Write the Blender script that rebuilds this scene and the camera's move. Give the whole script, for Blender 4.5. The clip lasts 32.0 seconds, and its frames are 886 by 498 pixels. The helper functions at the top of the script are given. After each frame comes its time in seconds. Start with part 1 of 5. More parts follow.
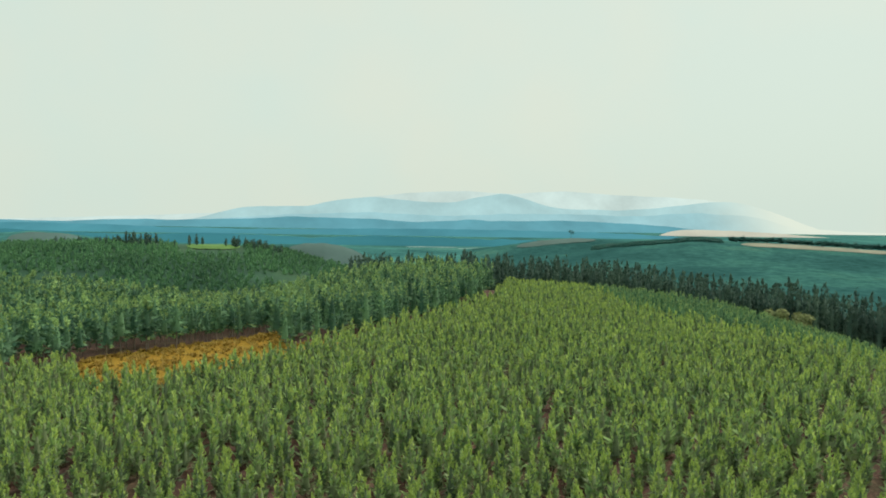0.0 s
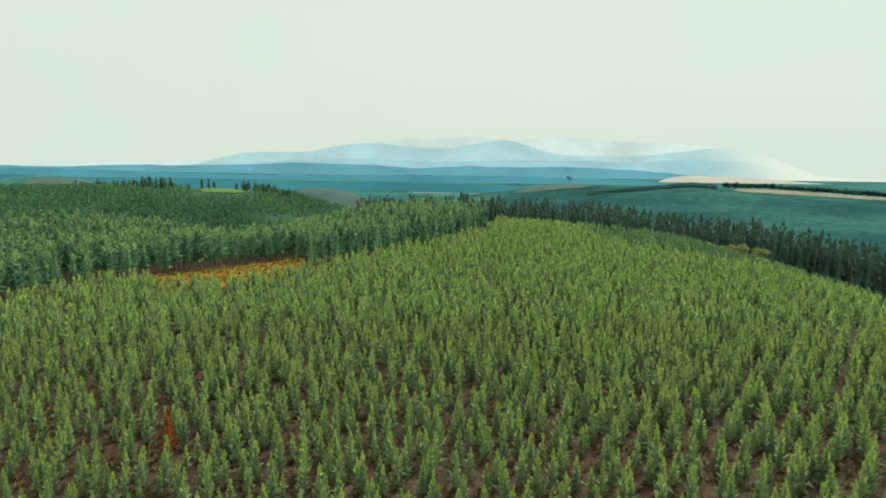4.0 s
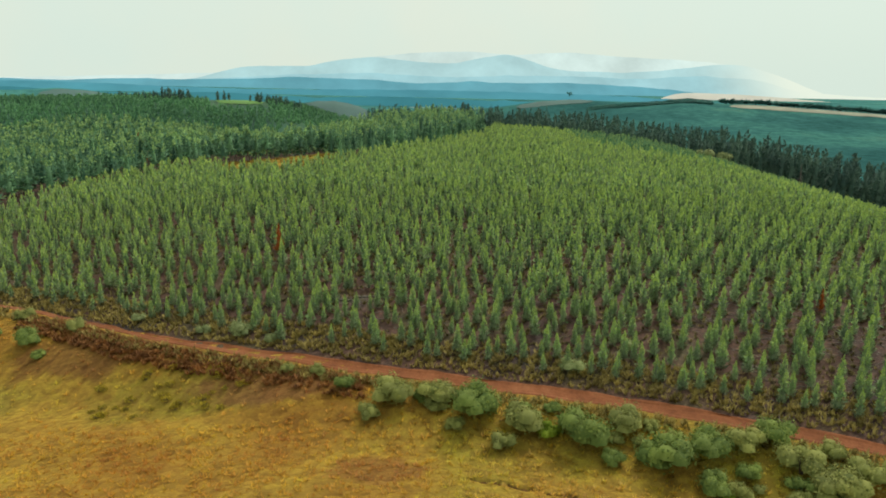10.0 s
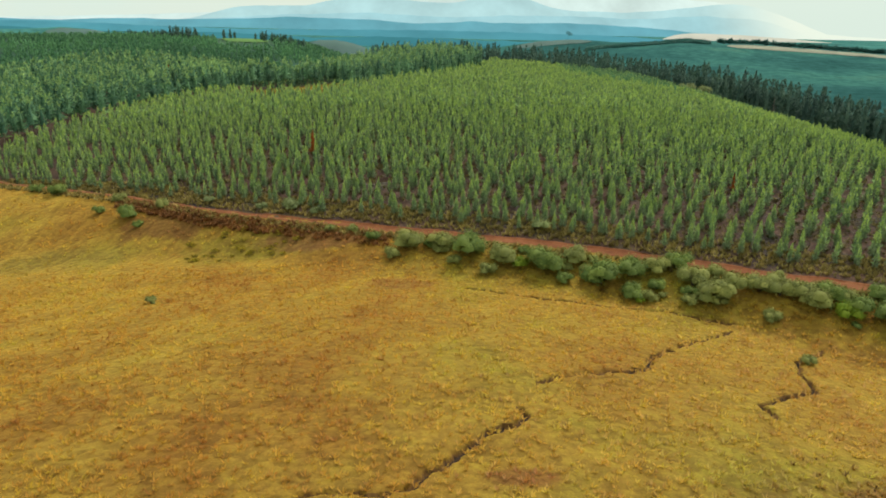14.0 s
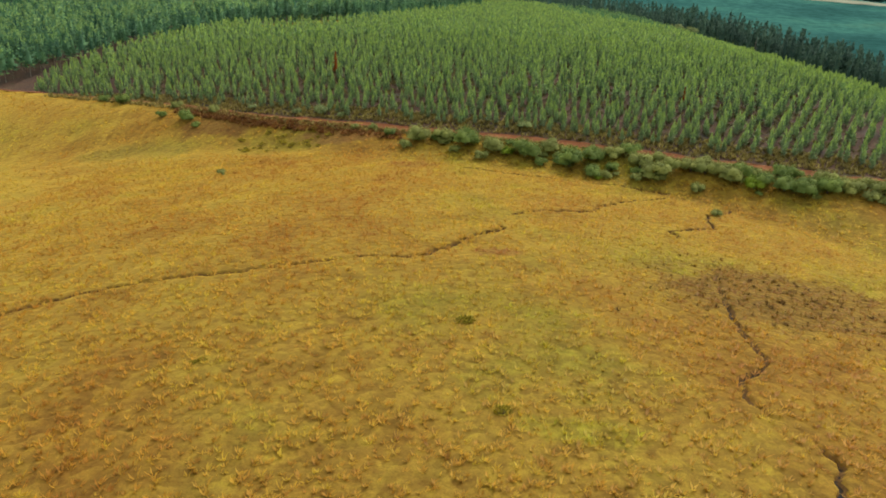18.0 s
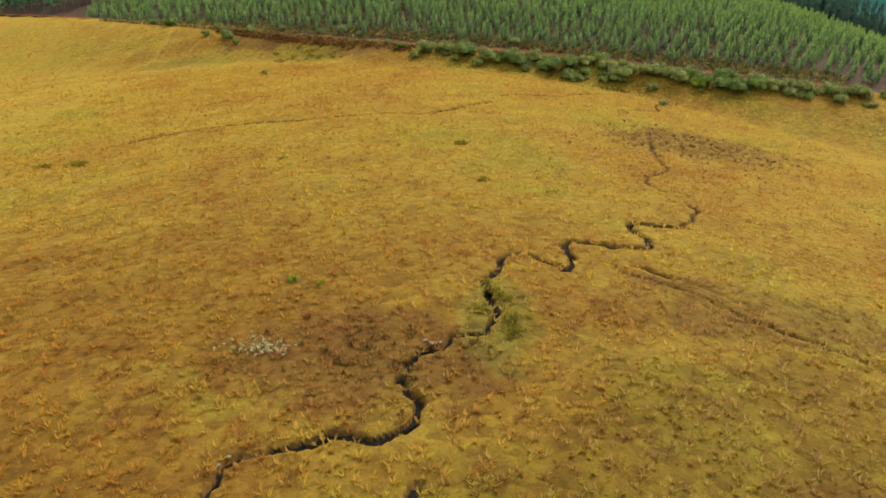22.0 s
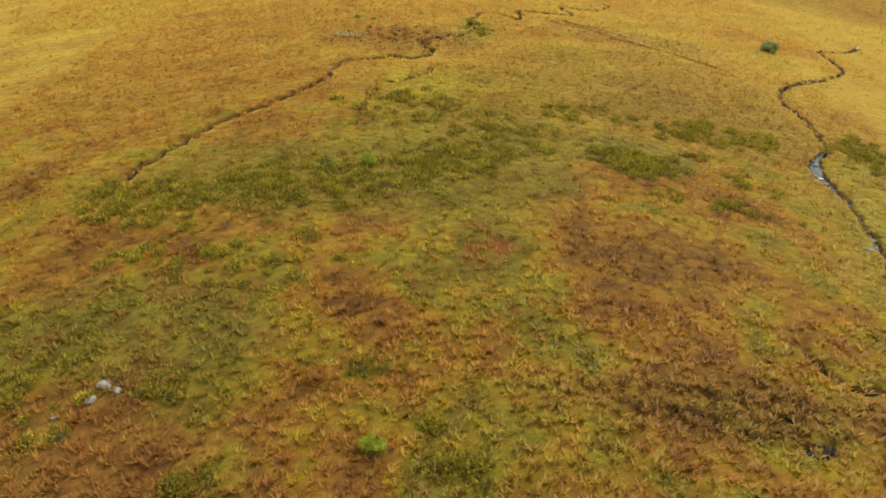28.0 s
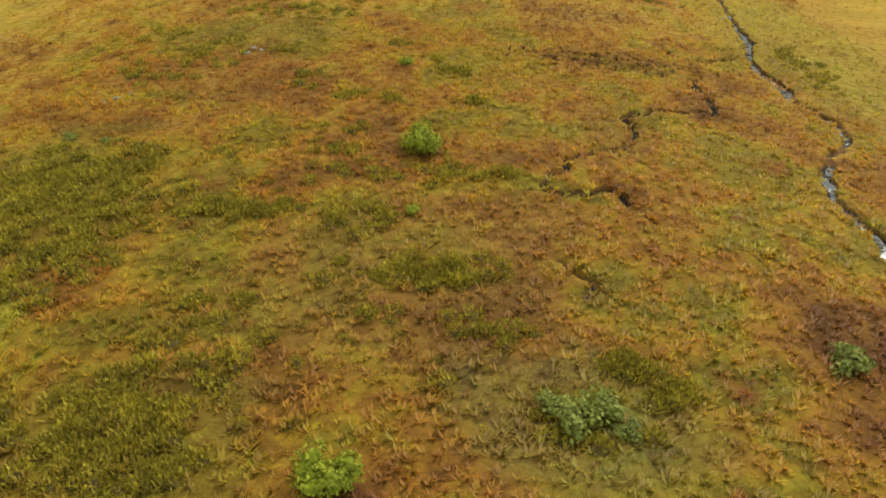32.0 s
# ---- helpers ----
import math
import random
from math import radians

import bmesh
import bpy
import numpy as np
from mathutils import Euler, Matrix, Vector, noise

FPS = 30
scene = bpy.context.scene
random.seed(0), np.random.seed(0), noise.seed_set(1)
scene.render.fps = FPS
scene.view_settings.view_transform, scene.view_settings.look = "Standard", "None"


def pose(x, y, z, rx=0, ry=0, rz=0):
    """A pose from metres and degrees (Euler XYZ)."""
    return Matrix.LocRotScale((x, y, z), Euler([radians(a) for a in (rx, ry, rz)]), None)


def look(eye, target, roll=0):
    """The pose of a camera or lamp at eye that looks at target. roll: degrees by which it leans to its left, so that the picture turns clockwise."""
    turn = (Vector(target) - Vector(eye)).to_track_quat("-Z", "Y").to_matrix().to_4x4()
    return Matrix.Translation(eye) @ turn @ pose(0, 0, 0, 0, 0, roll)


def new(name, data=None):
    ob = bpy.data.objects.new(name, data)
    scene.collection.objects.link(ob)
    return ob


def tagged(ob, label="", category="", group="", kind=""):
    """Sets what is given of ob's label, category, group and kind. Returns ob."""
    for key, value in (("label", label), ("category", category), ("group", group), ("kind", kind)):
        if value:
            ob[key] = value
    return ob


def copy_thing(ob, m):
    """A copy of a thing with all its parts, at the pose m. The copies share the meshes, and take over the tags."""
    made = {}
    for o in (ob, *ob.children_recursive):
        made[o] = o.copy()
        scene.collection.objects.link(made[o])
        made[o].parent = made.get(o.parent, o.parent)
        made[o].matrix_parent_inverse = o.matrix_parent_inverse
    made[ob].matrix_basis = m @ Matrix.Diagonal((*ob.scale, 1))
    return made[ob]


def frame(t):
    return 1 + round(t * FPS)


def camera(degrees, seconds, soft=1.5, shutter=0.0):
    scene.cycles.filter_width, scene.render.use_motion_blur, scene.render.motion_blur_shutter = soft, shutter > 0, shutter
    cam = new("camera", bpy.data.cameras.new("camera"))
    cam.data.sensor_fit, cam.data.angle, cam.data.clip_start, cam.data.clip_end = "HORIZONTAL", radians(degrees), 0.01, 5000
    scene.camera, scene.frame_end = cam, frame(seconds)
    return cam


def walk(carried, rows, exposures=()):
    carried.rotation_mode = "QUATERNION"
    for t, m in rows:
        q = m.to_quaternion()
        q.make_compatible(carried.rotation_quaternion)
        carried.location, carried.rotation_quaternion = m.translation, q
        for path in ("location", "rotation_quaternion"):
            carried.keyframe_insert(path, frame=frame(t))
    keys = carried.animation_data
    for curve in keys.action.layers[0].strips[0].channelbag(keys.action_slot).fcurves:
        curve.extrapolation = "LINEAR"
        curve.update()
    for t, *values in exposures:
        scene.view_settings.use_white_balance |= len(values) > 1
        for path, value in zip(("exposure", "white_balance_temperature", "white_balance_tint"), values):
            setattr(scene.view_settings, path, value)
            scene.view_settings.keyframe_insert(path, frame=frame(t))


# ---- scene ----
cam = camera(62.0, 32.0, soft=1.8)
ROWS = [
    (0.0, -0.00, -0.00, 40.00, 87.50, -0.80, -0.00),
    (0.5, 0.25, -3.83, 39.96, 86.99, -0.78, 0.01),
    (1.0, 0.49, -7.67, 39.89, 86.51, -0.78, 0.01),
    (1.5, 0.63, -11.58, 39.79, 86.00, -0.78, 0.02),
    (2.0, 0.66, -15.57, 39.70, 85.47, -0.79, 0.02),
    (2.5, 0.65, -19.59, 39.67, 84.95, -0.80, 0.01),
    (3.0, 0.67, -23.62, 39.61, 84.39, -0.82, 0.03),
    (3.5, 0.72, -27.61, 39.54, 83.86, -0.84, 0.03),
    (5.5, 0.68, -43.39, 39.20, 81.79, -0.96, 0.06),
    (6.0, 0.59, -47.18, 39.08, 81.25, -0.98, 0.06),
    (6.5, 0.45, -50.78, 39.03, 80.73, -0.98, 0.08),
    (7.0, 0.28, -54.27, 38.85, 80.21, -0.98, 0.10),
    (7.5, 0.17, -57.62, 38.67, 79.72, -1.00, 0.11),
    (8.0, 0.13, -60.93, 38.45, 79.19, -1.03, 0.12),
    (8.5, -0.02, -64.35, 38.23, 78.63, -1.06, 0.14),
    (9.0, -0.14, -67.83, 38.17, 78.10, -1.10, 0.15),
    (9.5, -0.18, -71.54, 38.10, 77.55, -1.13, 0.14),
    (10.0, -0.21, -75.42, 37.93, 76.98, -1.17, 0.15),
    (10.5, -0.30, -79.19, 37.82, 76.41, -1.21, 0.18),
    (11.0, -0.36, -82.99, 37.61, 75.83, -1.22, 0.16),
    (11.5, -0.36, -86.70, 37.45, 75.31, -1.22, 0.16),
    (12.0, -0.39, -90.47, 37.30, 74.78, -1.22, 0.18),
    (12.5, -0.43, -94.44, 37.06, 74.21, -1.22, 0.17),
    (13.0, -0.44, -98.28, 36.88, 73.69, -1.22, 0.16),
    (13.5, -0.51, -102.16, 36.75, 73.19, -1.20, 0.12),
    (14.0, -0.57, -106.21, 36.51, 72.66, -1.20, 0.10),
    (14.5, -0.61, -110.14, 36.36, 72.18, -1.22, 0.11),
    (16.5, -0.67, -125.30, 35.74, 70.19, -1.43, 0.28),
    (17.0, -0.68, -129.00, 35.56, 69.72, -1.52, 0.30),
    (17.5, -0.81, -132.70, 35.32, 69.26, -1.62, 0.28),
    (18.0, -0.94, -136.64, 34.94, 68.81, -1.72, 0.25),
    (18.5, -1.08, -140.53, 34.68, 68.39, -1.82, 0.25),
    (19.0, -1.11, -144.63, 34.26, 67.95, -1.91, 0.30),
    (19.5, -1.10, -148.55, 33.98, 67.56, -1.97, 0.36),
    (20.0, -1.04, -152.48, 33.66, 67.15, -2.02, 0.41),
    (20.5, -0.97, -156.67, 33.15, 66.76, -2.02, 0.44),
    (21.0, -0.91, -160.71, 32.77, 66.43, -1.99, 0.45),
    (21.5, -0.83, -164.76, 32.37, 66.09, -1.95, 0.45),
    (22.0, -0.77, -169.11, 31.87, 65.70, -1.93, 0.47),
    (22.5, -0.70, -173.20, 31.51, 65.32, -1.91, 0.49),
    (23.0, -0.62, -177.43, 31.01, 64.90, -1.91, 0.51),
    (23.5, -0.55, -181.54, 30.66, 64.50, -1.91, 0.52),
    (24.0, -0.50, -185.73, 30.31, 64.10, -1.90, 0.52),
    (24.5, -0.45, -190.15, 29.87, 63.67, -1.91, 0.51),
    (25.0, -0.44, -194.56, 29.52, 63.27, -1.94, 0.50),
    (25.5, -0.44, -198.99, 29.16, 62.93, -1.96, 0.48),
    (27.5, -0.49, -217.22, 26.88, 61.64, -2.03, 0.43),
    (28.0, -0.43, -221.67, 26.31, 61.36, -2.00, 0.42),
    (28.5, -0.41, -226.43, 25.52, 61.09, -1.94, 0.39),
    (29.0, -0.40, -230.99, 24.88, 60.86, -1.86, 0.35),
    (29.5, -0.37, -235.60, 24.24, 60.62, -1.76, 0.31),
    (30.0, -0.34, -240.51, 23.35, 60.36, -1.68, 0.24),
    (30.5, -0.30, -245.27, 22.65, 60.13, -1.60, 0.19),
    (31.0, -0.27, -250.28, 21.72, 59.89, -1.54, 0.17),
    (31.5, -0.22, -255.08, 20.93, 59.67, -1.46, 0.16),
    (32.0, -0.14, -259.87, 20.11, 59.43, -1.37, 0.15),
]
walk(cam, [(t, pose(x, y, z, rx, ry, rz)) for t, x, y, z, rx, ry, rz in ROWS], [(0, 0.08), (3, 0.14), (9, 0.16), (14, 0.25), (19, 0.25), (25, 0.35), (29, 0.40), (32, 0.40)])

# ---- light ----
SUN_ELEVATION, SUN_AZIMUTH = 52.0, 40.0
world = bpy.data.worlds.new("world")
scene.world = world
world.use_nodes = True
nt = world.node_tree
sky = nt.nodes.new("ShaderNodeTexSky")
sky.sky_type = "NISHITA"
sky.sun_disc = False
sky.sun_elevation, sky.sun_rotation = radians(SUN_ELEVATION), radians(SUN_AZIMUTH)
sky.dust_density, sky.air_density = 6.0, 1.0
sky_part = nt.nodes["Background"]
sky_part.inputs["Strength"].default_value = 0.007
nt.links.new(sky.outputs[0], sky_part.inputs[0])
haze_part = nt.nodes.new("ShaderNodeBackground")
haze_part.inputs[0].default_value = (0.71, 0.80, 0.69, 1)
haze_part.inputs[1].default_value = 0.89
veil = nt.nodes.new("ShaderNodeTexNoise")
veil.inputs["Scale"].default_value, veil.inputs["Detail"].default_value = 3.5, 5.0
veil_ramp = nt.nodes.new("ShaderNodeValToRGB")
veil_ramp.color_ramp.elements[0].position, veil_ramp.color_ramp.elements[1].position = 0.40, 0.62
veil_ramp.color_ramp.elements[0].color, veil_ramp.color_ramp.elements[1].color = (0.725, 0.80, 0.685, 1), (0.680, 0.80, 0.705, 1)
veil_at = nt.nodes.new("ShaderNodeTexCoord")
nt.links.new(veil_at.outputs["Generated"], veil.inputs["Vector"])
nt.links.new(veil.outputs["Fac"], veil_ramp.inputs[0])
nt.links.new(veil_ramp.outputs[0], haze_part.inputs[0])
both = nt.nodes.new("ShaderNodeAddShader")
nt.links.new(sky_part.outputs[0], both.inputs[0])
nt.links.new(haze_part.outputs[0], both.inputs[1])
nt.links.new(both.outputs[0], nt.nodes["World Output"].inputs[0])
sun_data = bpy.data.lights.new("sun", "SUN")
sun_data.energy, sun_data.angle, sun_data.color = 2.7, radians(26), (1.0, 0.95, 0.86)
sun = new("sun", sun_data)
toward_sun = Vector((math.sin(radians(SUN_AZIMUTH)) * math.cos(radians(SUN_ELEVATION)), math.cos(radians(SUN_AZIMUTH)) * math.cos(radians(SUN_ELEVATION)), math.sin(radians(SUN_ELEVATION))))
sun.matrix_world = look(toward_sun * 400, (0, 0, 0))


# ---- materials ----
def material(name, rough=0.9):
    m = bpy.data.materials.new(name)
    m.use_nodes = True
    b = m.node_tree.nodes["Principled BSDF"]
    b.inputs["Roughness"].default_value = rough
    b.inputs["Specular IOR Level"].default_value = 0.15
    return m, m.node_tree, b


def noise_ramp(tree, scale, stops, detail=4.0, vector=None, rough=0.6):
    n = tree.nodes.new("ShaderNodeTexNoise")
    n.inputs["Scale"].default_value, n.inputs["Detail"].default_value, n.inputs["Roughness"].default_value = scale, detail, rough
    if vector is not None:
        tree.links.new(vector, n.inputs["Vector"])
    r = tree.nodes.new("ShaderNodeValToRGB")
    el = r.color_ramp.elements
    el[0].position, el[0].color = stops[0][0], (*stops[0][1], 1)
    el[1].position, el[1].color = stops[-1][0], (*stops[-1][1], 1)
    for p, c in stops[1:-1]:
        e = el.new(p)
        e.color = (*c, 1)
    tree.links.new(n.outputs["Fac"], r.inputs[0])
    return r.outputs[0]


def mix(tree, kind, fac, a, b):
    m = tree.nodes.new("ShaderNodeMix")
    m.data_type, m.blend_type = "RGBA", kind
    for socket, value in ((m.inputs["Factor"], fac), (m.inputs["A"], a), (m.inputs["B"], b)):
        if isinstance(value, bpy.types.NodeSocket):
            tree.links.new(value, socket)
        elif isinstance(value, (int, float)):
            socket.default_value = value
        else:
            socket.default_value = (*value, 1)
    return m.outputs["Result"]


def foliage(name, dark, light, patch=0.12, tone=(0.75, 1.2), upward=0.3):
    """Needles or leaves: each clump its own tone, each tree a little apart."""
    m, tree, b = material(name, 0.75)
    geo = tree.nodes.new("ShaderNodeNewGeometry")
    ramp = tree.nodes.new("ShaderNodeValToRGB")
    ramp.color_ramp.elements[0].color, ramp.color_ramp.elements[1].color = (*dark, 1), (*light, 1)
    tree.links.new(geo.outputs["Random Per Island"], ramp.inputs[0])
    g0, g1 = tone
    big = noise_ramp(tree, patch, [(0.3, (g0, g0, g0)), (0.7, (g1, g1 * 0.97, g1 * 0.8))], 5.0, geo.outputs["Position"])
    colour = mix(tree, "MULTIPLY", 1.0, ramp.outputs[0], big)
    tree.links.new(colour, b.inputs["Base Color"])
    soften(tree, b, upward)
    thin(tree, b, colour, 0.25)
    return m


def plain(name, colour, scale=3.0, spread=0.35, rough=0.9):
    m, tree, b = material(name, rough)
    geo = tree.nodes.new("ShaderNodeNewGeometry")
    lo, hi = [c * (1 - spread) for c in colour], [c * (1 + spread) for c in colour]
    tree.links.new(noise_ramp(tree, scale, [(0.3, lo), (0.7, hi)], 6.0, geo.outputs["Position"]), b.inputs["Base Color"])
    return m


def soften(tree, b, share):
    """Fine leaves scatter light upwards: lean the shading towards the sky."""
    geo = tree.nodes.new("ShaderNodeNewGeometry")
    a = tree.nodes.new("ShaderNodeVectorMath")
    a.operation = "SCALE"
    tree.links.new(geo.outputs["Normal"], a.inputs[0])
    a.inputs["Scale"].default_value = 1 - share
    c = tree.nodes.new("ShaderNodeVectorMath")
    c.operation = "ADD"
    tree.links.new(a.outputs[0], c.inputs[0])
    c.inputs[1].default_value = (0, 0, share)
    n = tree.nodes.new("ShaderNodeVectorMath")
    n.operation = "NORMALIZE"
    tree.links.new(c.outputs[0], n.inputs[0])
    tree.links.new(n.outputs[0], b.inputs["Normal"])


def thin(tree, b, colour, share):
    """Let some light through thin leaves."""
    t = tree.nodes.new("ShaderNodeBsdfTranslucent")
    tree.links.new(colour, t.inputs["Color"])
    m = tree.nodes.new("ShaderNodeMixShader")
    m.inputs[0].default_value = share
    tree.links.new(b.outputs[0], m.inputs[1])
    tree.links.new(t.outputs[0], m.inputs[2])
    tree.links.new(m.outputs[0], tree.nodes["Material Output"].inputs["Surface"])


def position(tree):
    return tree.nodes.new("ShaderNodeNewGeometry").outputs["Position"]


def sums(tree, kind, a, b):
    m = tree.nodes.new("ShaderNodeMath")
    m.operation = kind
    for socket, value in zip(m.inputs, (a, b)):
        if isinstance(value, bpy.types.NodeSocket):
            tree.links.new(value, socket)
        else:
            socket.default_value = value
    return m.outputs[0]


def patch(tree, pos, spot, warp):
    """1 inside a ragged oval on the ground, 0 outside."""
    cx, cy, rx, ry = spot
    v = tree.nodes.new("ShaderNodeVectorMath")
    v.operation = "SUBTRACT"
    tree.links.new(pos, v.inputs[0])
    v.inputs[1].default_value = (cx, cy, 0)
    w = tree.nodes.new("ShaderNodeVectorMath")
    w.operation = "MULTIPLY"
    tree.links.new(v.outputs[0], w.inputs[0])
    w.inputs[1].default_value = (1 / rx, 1 / ry, 0)
    n = tree.nodes.new("ShaderNodeVectorMath")
    n.operation = "LENGTH"
    tree.links.new(w.outputs[0], n.inputs[0])
    r = tree.nodes.new("ShaderNodeMapRange")
    r.interpolation_type = "SMOOTHSTEP"
    tree.links.new(sums(tree, "ADD", n.outputs["Value"], warp), r.inputs["Value"])
    r.inputs["From Min"].default_value, r.inputs["From Max"].default_value = 1.25, 0.7
    return r.outputs["Result"]


OCHRE, STRAW, LIME = (0.340, 0.175, 0.022), (0.380, 0.234, 0.028), (0.300, 0.232, 0.024)
RUST, UMBER, OLIVE = (0.280, 0.118, 0.016), (0.162, 0.069, 0.019), (0.138, 0.123, 0.019)
PATCHES = [
    ((-17, -117, 19, 12), (0.300, 0.134, 0.016), 0.7),
    ((-6, -127, 9, 6), (0.194, 0.077, 0.019), 0.7),
    ((36, -66, 14, 9), (0.178, 0.077, 0.023), 0.7),
    ((26, -118, 12, 4), UMBER, 0.5),
    ((16, -191, 9, 3.0), (0.225, 0.115, 0.020), 0.55),
    ((-30, -141, 20, 16), (0.320, 0.143, 0.018), 0.65),
]
PATCHES += [
    ((24, -137, 16, 13), (0.230, 0.143, 0.016), 0.6),
    ((-8, -166, 18, 7), (0.180, 0.142, 0.014), 0.7),
    ((5, -157, 10, 9), (0.180, 0.142, 0.014), 0.6),
    ((18, -159, 5, 4), OLIVE, 0.7),
    ((3.8, -122, 3, 6), (0.235, 0.205, 0.030), 0.6),
    ((9.5, -94, 4.5, 1.8), (0.340, 0.310, 0.023), 0.5),
    ((-2, -144, 6, 5), (0.348, 0.262, 0.023), 0.6),
    ((-27, -219, 9, 11), (0.175, 0.140, 0.014), 0.65),
    ((-13, -238, 6, 5), (0.175, 0.140, 0.014), 0.6),
]
PATCHES += [
    ((-17, -198, 9, 7), (0.215, 0.092, 0.020), 0.6),
    ((-3, -226, 10, 8), (0.227, 0.131, 0.023), 0.5),
    ((6, -236, 6, 4), (0.170, 0.146, 0.026), 0.6),
    ((-30, 2, 12, 4), (0.225, 0.190, 0.022), 0.6),
    ((-40, 12, 15, 4), (0.145, 0.048, 0.018), 0.75),
    ((-17, 2, 10, 3), (0.194, 0.069, 0.029), 0.7),
    ((-62, 4, 12, 4), (0.215, 0.175, 0.028), 0.6),
    ((40, -178, 9, 22), (0.243, 0.215, 0.026), 0.6),
    ((-6, -14, 5, 2.5), (0.243, 0.092, 0.023), 0.7),
    ((6, -61, 3, 1.6), (0.243, 0.092, 0.023), 0.8),
    ((20, -114.0, 5, 1.8), UMBER, 0.5),
    ((13.5, -206.5, 2.6, 4.5), (0.215, 0.105, 0.018), 0.6),
    ((6.0, -219.5, 3.2, 3.5), (0.200, 0.085, 0.016), 0.6),
    ((-23, -231, 2.5, 4), (0.300, 0.290, 0.022), 0.7),
    ((-18, -186, 9, 5), (0.150, 0.120, 0.019), 0.5),
    ((26, -147, 13, 9), (0.190, 0.110, 0.014), 0.65),
    ((23, -139, 5, 4), (0.180, 0.078, 0.016), 0.5),
]


def grass_colour(tree):
    """The wetland's colours, large drifts to single tufts, by place."""
    pos = position(tree)
    base = noise_ramp(tree, 0.045, [(0.30, RUST), (0.41, OCHRE), (0.54, STRAW), (0.68, LIME)], 5.0, pos, 0.62)
    moor = noise_ramp(tree, 0.11, [(0.33, (0.130, 0.050, 0.012)), (0.41, (0.200, 0.086, 0.013)), (0.47, (0.295, 0.138, 0.016)), (0.53, (0.290, 0.178, 0.013)), (0.59, (0.190, 0.152, 0.012)), (0.67, (0.240, 0.092, 0.015))], 6.0, pos, 0.68)
    soft = tree.nodes.new("ShaderNodeTexNoise")
    soft.inputs["Scale"].default_value, soft.inputs["Detail"].default_value = 0.05, 5.0
    tree.links.new(pos, soft.inputs["Vector"])
    edge = sums(tree, "MULTIPLY", sums(tree, "SUBTRACT", soft.outputs["Fac"], 0.5), 1.4)
    base = mix(tree, "MIX", patch(tree, pos, (0, -220, 100, 82), edge), base, moor)
    mid = noise_ramp(tree, 0.33, [(0.33, (0.84, 0.79, 0.80)), (0.5, (1, 1, 1)), (0.67, (1.07, 1.15, 1.02))], 6.0, pos, 0.65)
    spots_ = noise_ramp(tree, 1.25, [(0.36, (0.82, 0.77, 0.77)), (0.47, (1, 1, 1)), (0.56, (1.04, 1.04, 1.0)), (0.66, (1.13, 1.2, 1.1))], 2.5, pos, 0.6)
    mid = mix(tree, "MULTIPLY", 1.0, mid, spots_)
    col = mix(tree, "MULTIPLY", 1.0, base, mid)
    n = tree.nodes.new("ShaderNodeTexNoise")
    n.inputs["Scale"].default_value, n.inputs["Detail"].default_value, n.inputs["Roughness"].default_value = 0.22, 6.0, 0.7
    tree.links.new(pos, n.inputs["Vector"])
    warp = sums(tree, "MULTIPLY", sums(tree, "SUBTRACT", n.outputs["Fac"], 0.5), 2.2)
    for spot, colour, strength in PATCHES:
        fac = sums(tree, "MULTIPLY", patch(tree, pos, spot, warp), strength)
        col = mix(tree, "MIX", fac, col, mix(tree, "MULTIPLY", 1.0, colour, mid))
    return col, pos


def clumps(tree, pos):
    """Tussocks about a metre across: a tone for each, and their rounded tops."""
    n = tree.nodes.new("ShaderNodeTexNoise")
    n.inputs["Scale"].default_value, n.inputs["Detail"].default_value = 1.1, 3.0
    tree.links.new(pos, n.inputs["Vector"])
    bent = tree.nodes.new("ShaderNodeVectorMath")
    bent.operation = "MULTIPLY_ADD"
    tree.links.new(n.outputs["Color"], bent.inputs[0])
    bent.inputs[1].default_value = (1.1, 1.1, 0)
    tree.links.new(pos, bent.inputs[2])
    cell = tree.nodes.new("ShaderNodeTexVoronoi")
    cell.voronoi_dimensions = "2D"
    cell.inputs["Scale"].default_value = 1.15
    tree.links.new(bent.outputs[0], cell.inputs["Vector"])
    one = tree.nodes.new("ShaderNodeSeparateColor")
    tree.links.new(cell.outputs["Color"], one.inputs[0])
    ramp = tree.nodes.new("ShaderNodeValToRGB")
    lo, hi = ramp.color_ramp.elements
    lo.color, hi.color = (0.74, 0.70, 0.70, 1), (1.17, 1.19, 1.10, 1)
    mid = ramp.color_ramp.elements.new(0.4)
    mid.color = (0.98, 0.97, 0.96, 1)
    tree.links.new(one.outputs[0], ramp.inputs[0])
    return ramp.outputs[0], sums(tree, "MULTIPLY", sums(tree, "SUBTRACT", 1.0, cell.outputs["Distance"]), 0.8)


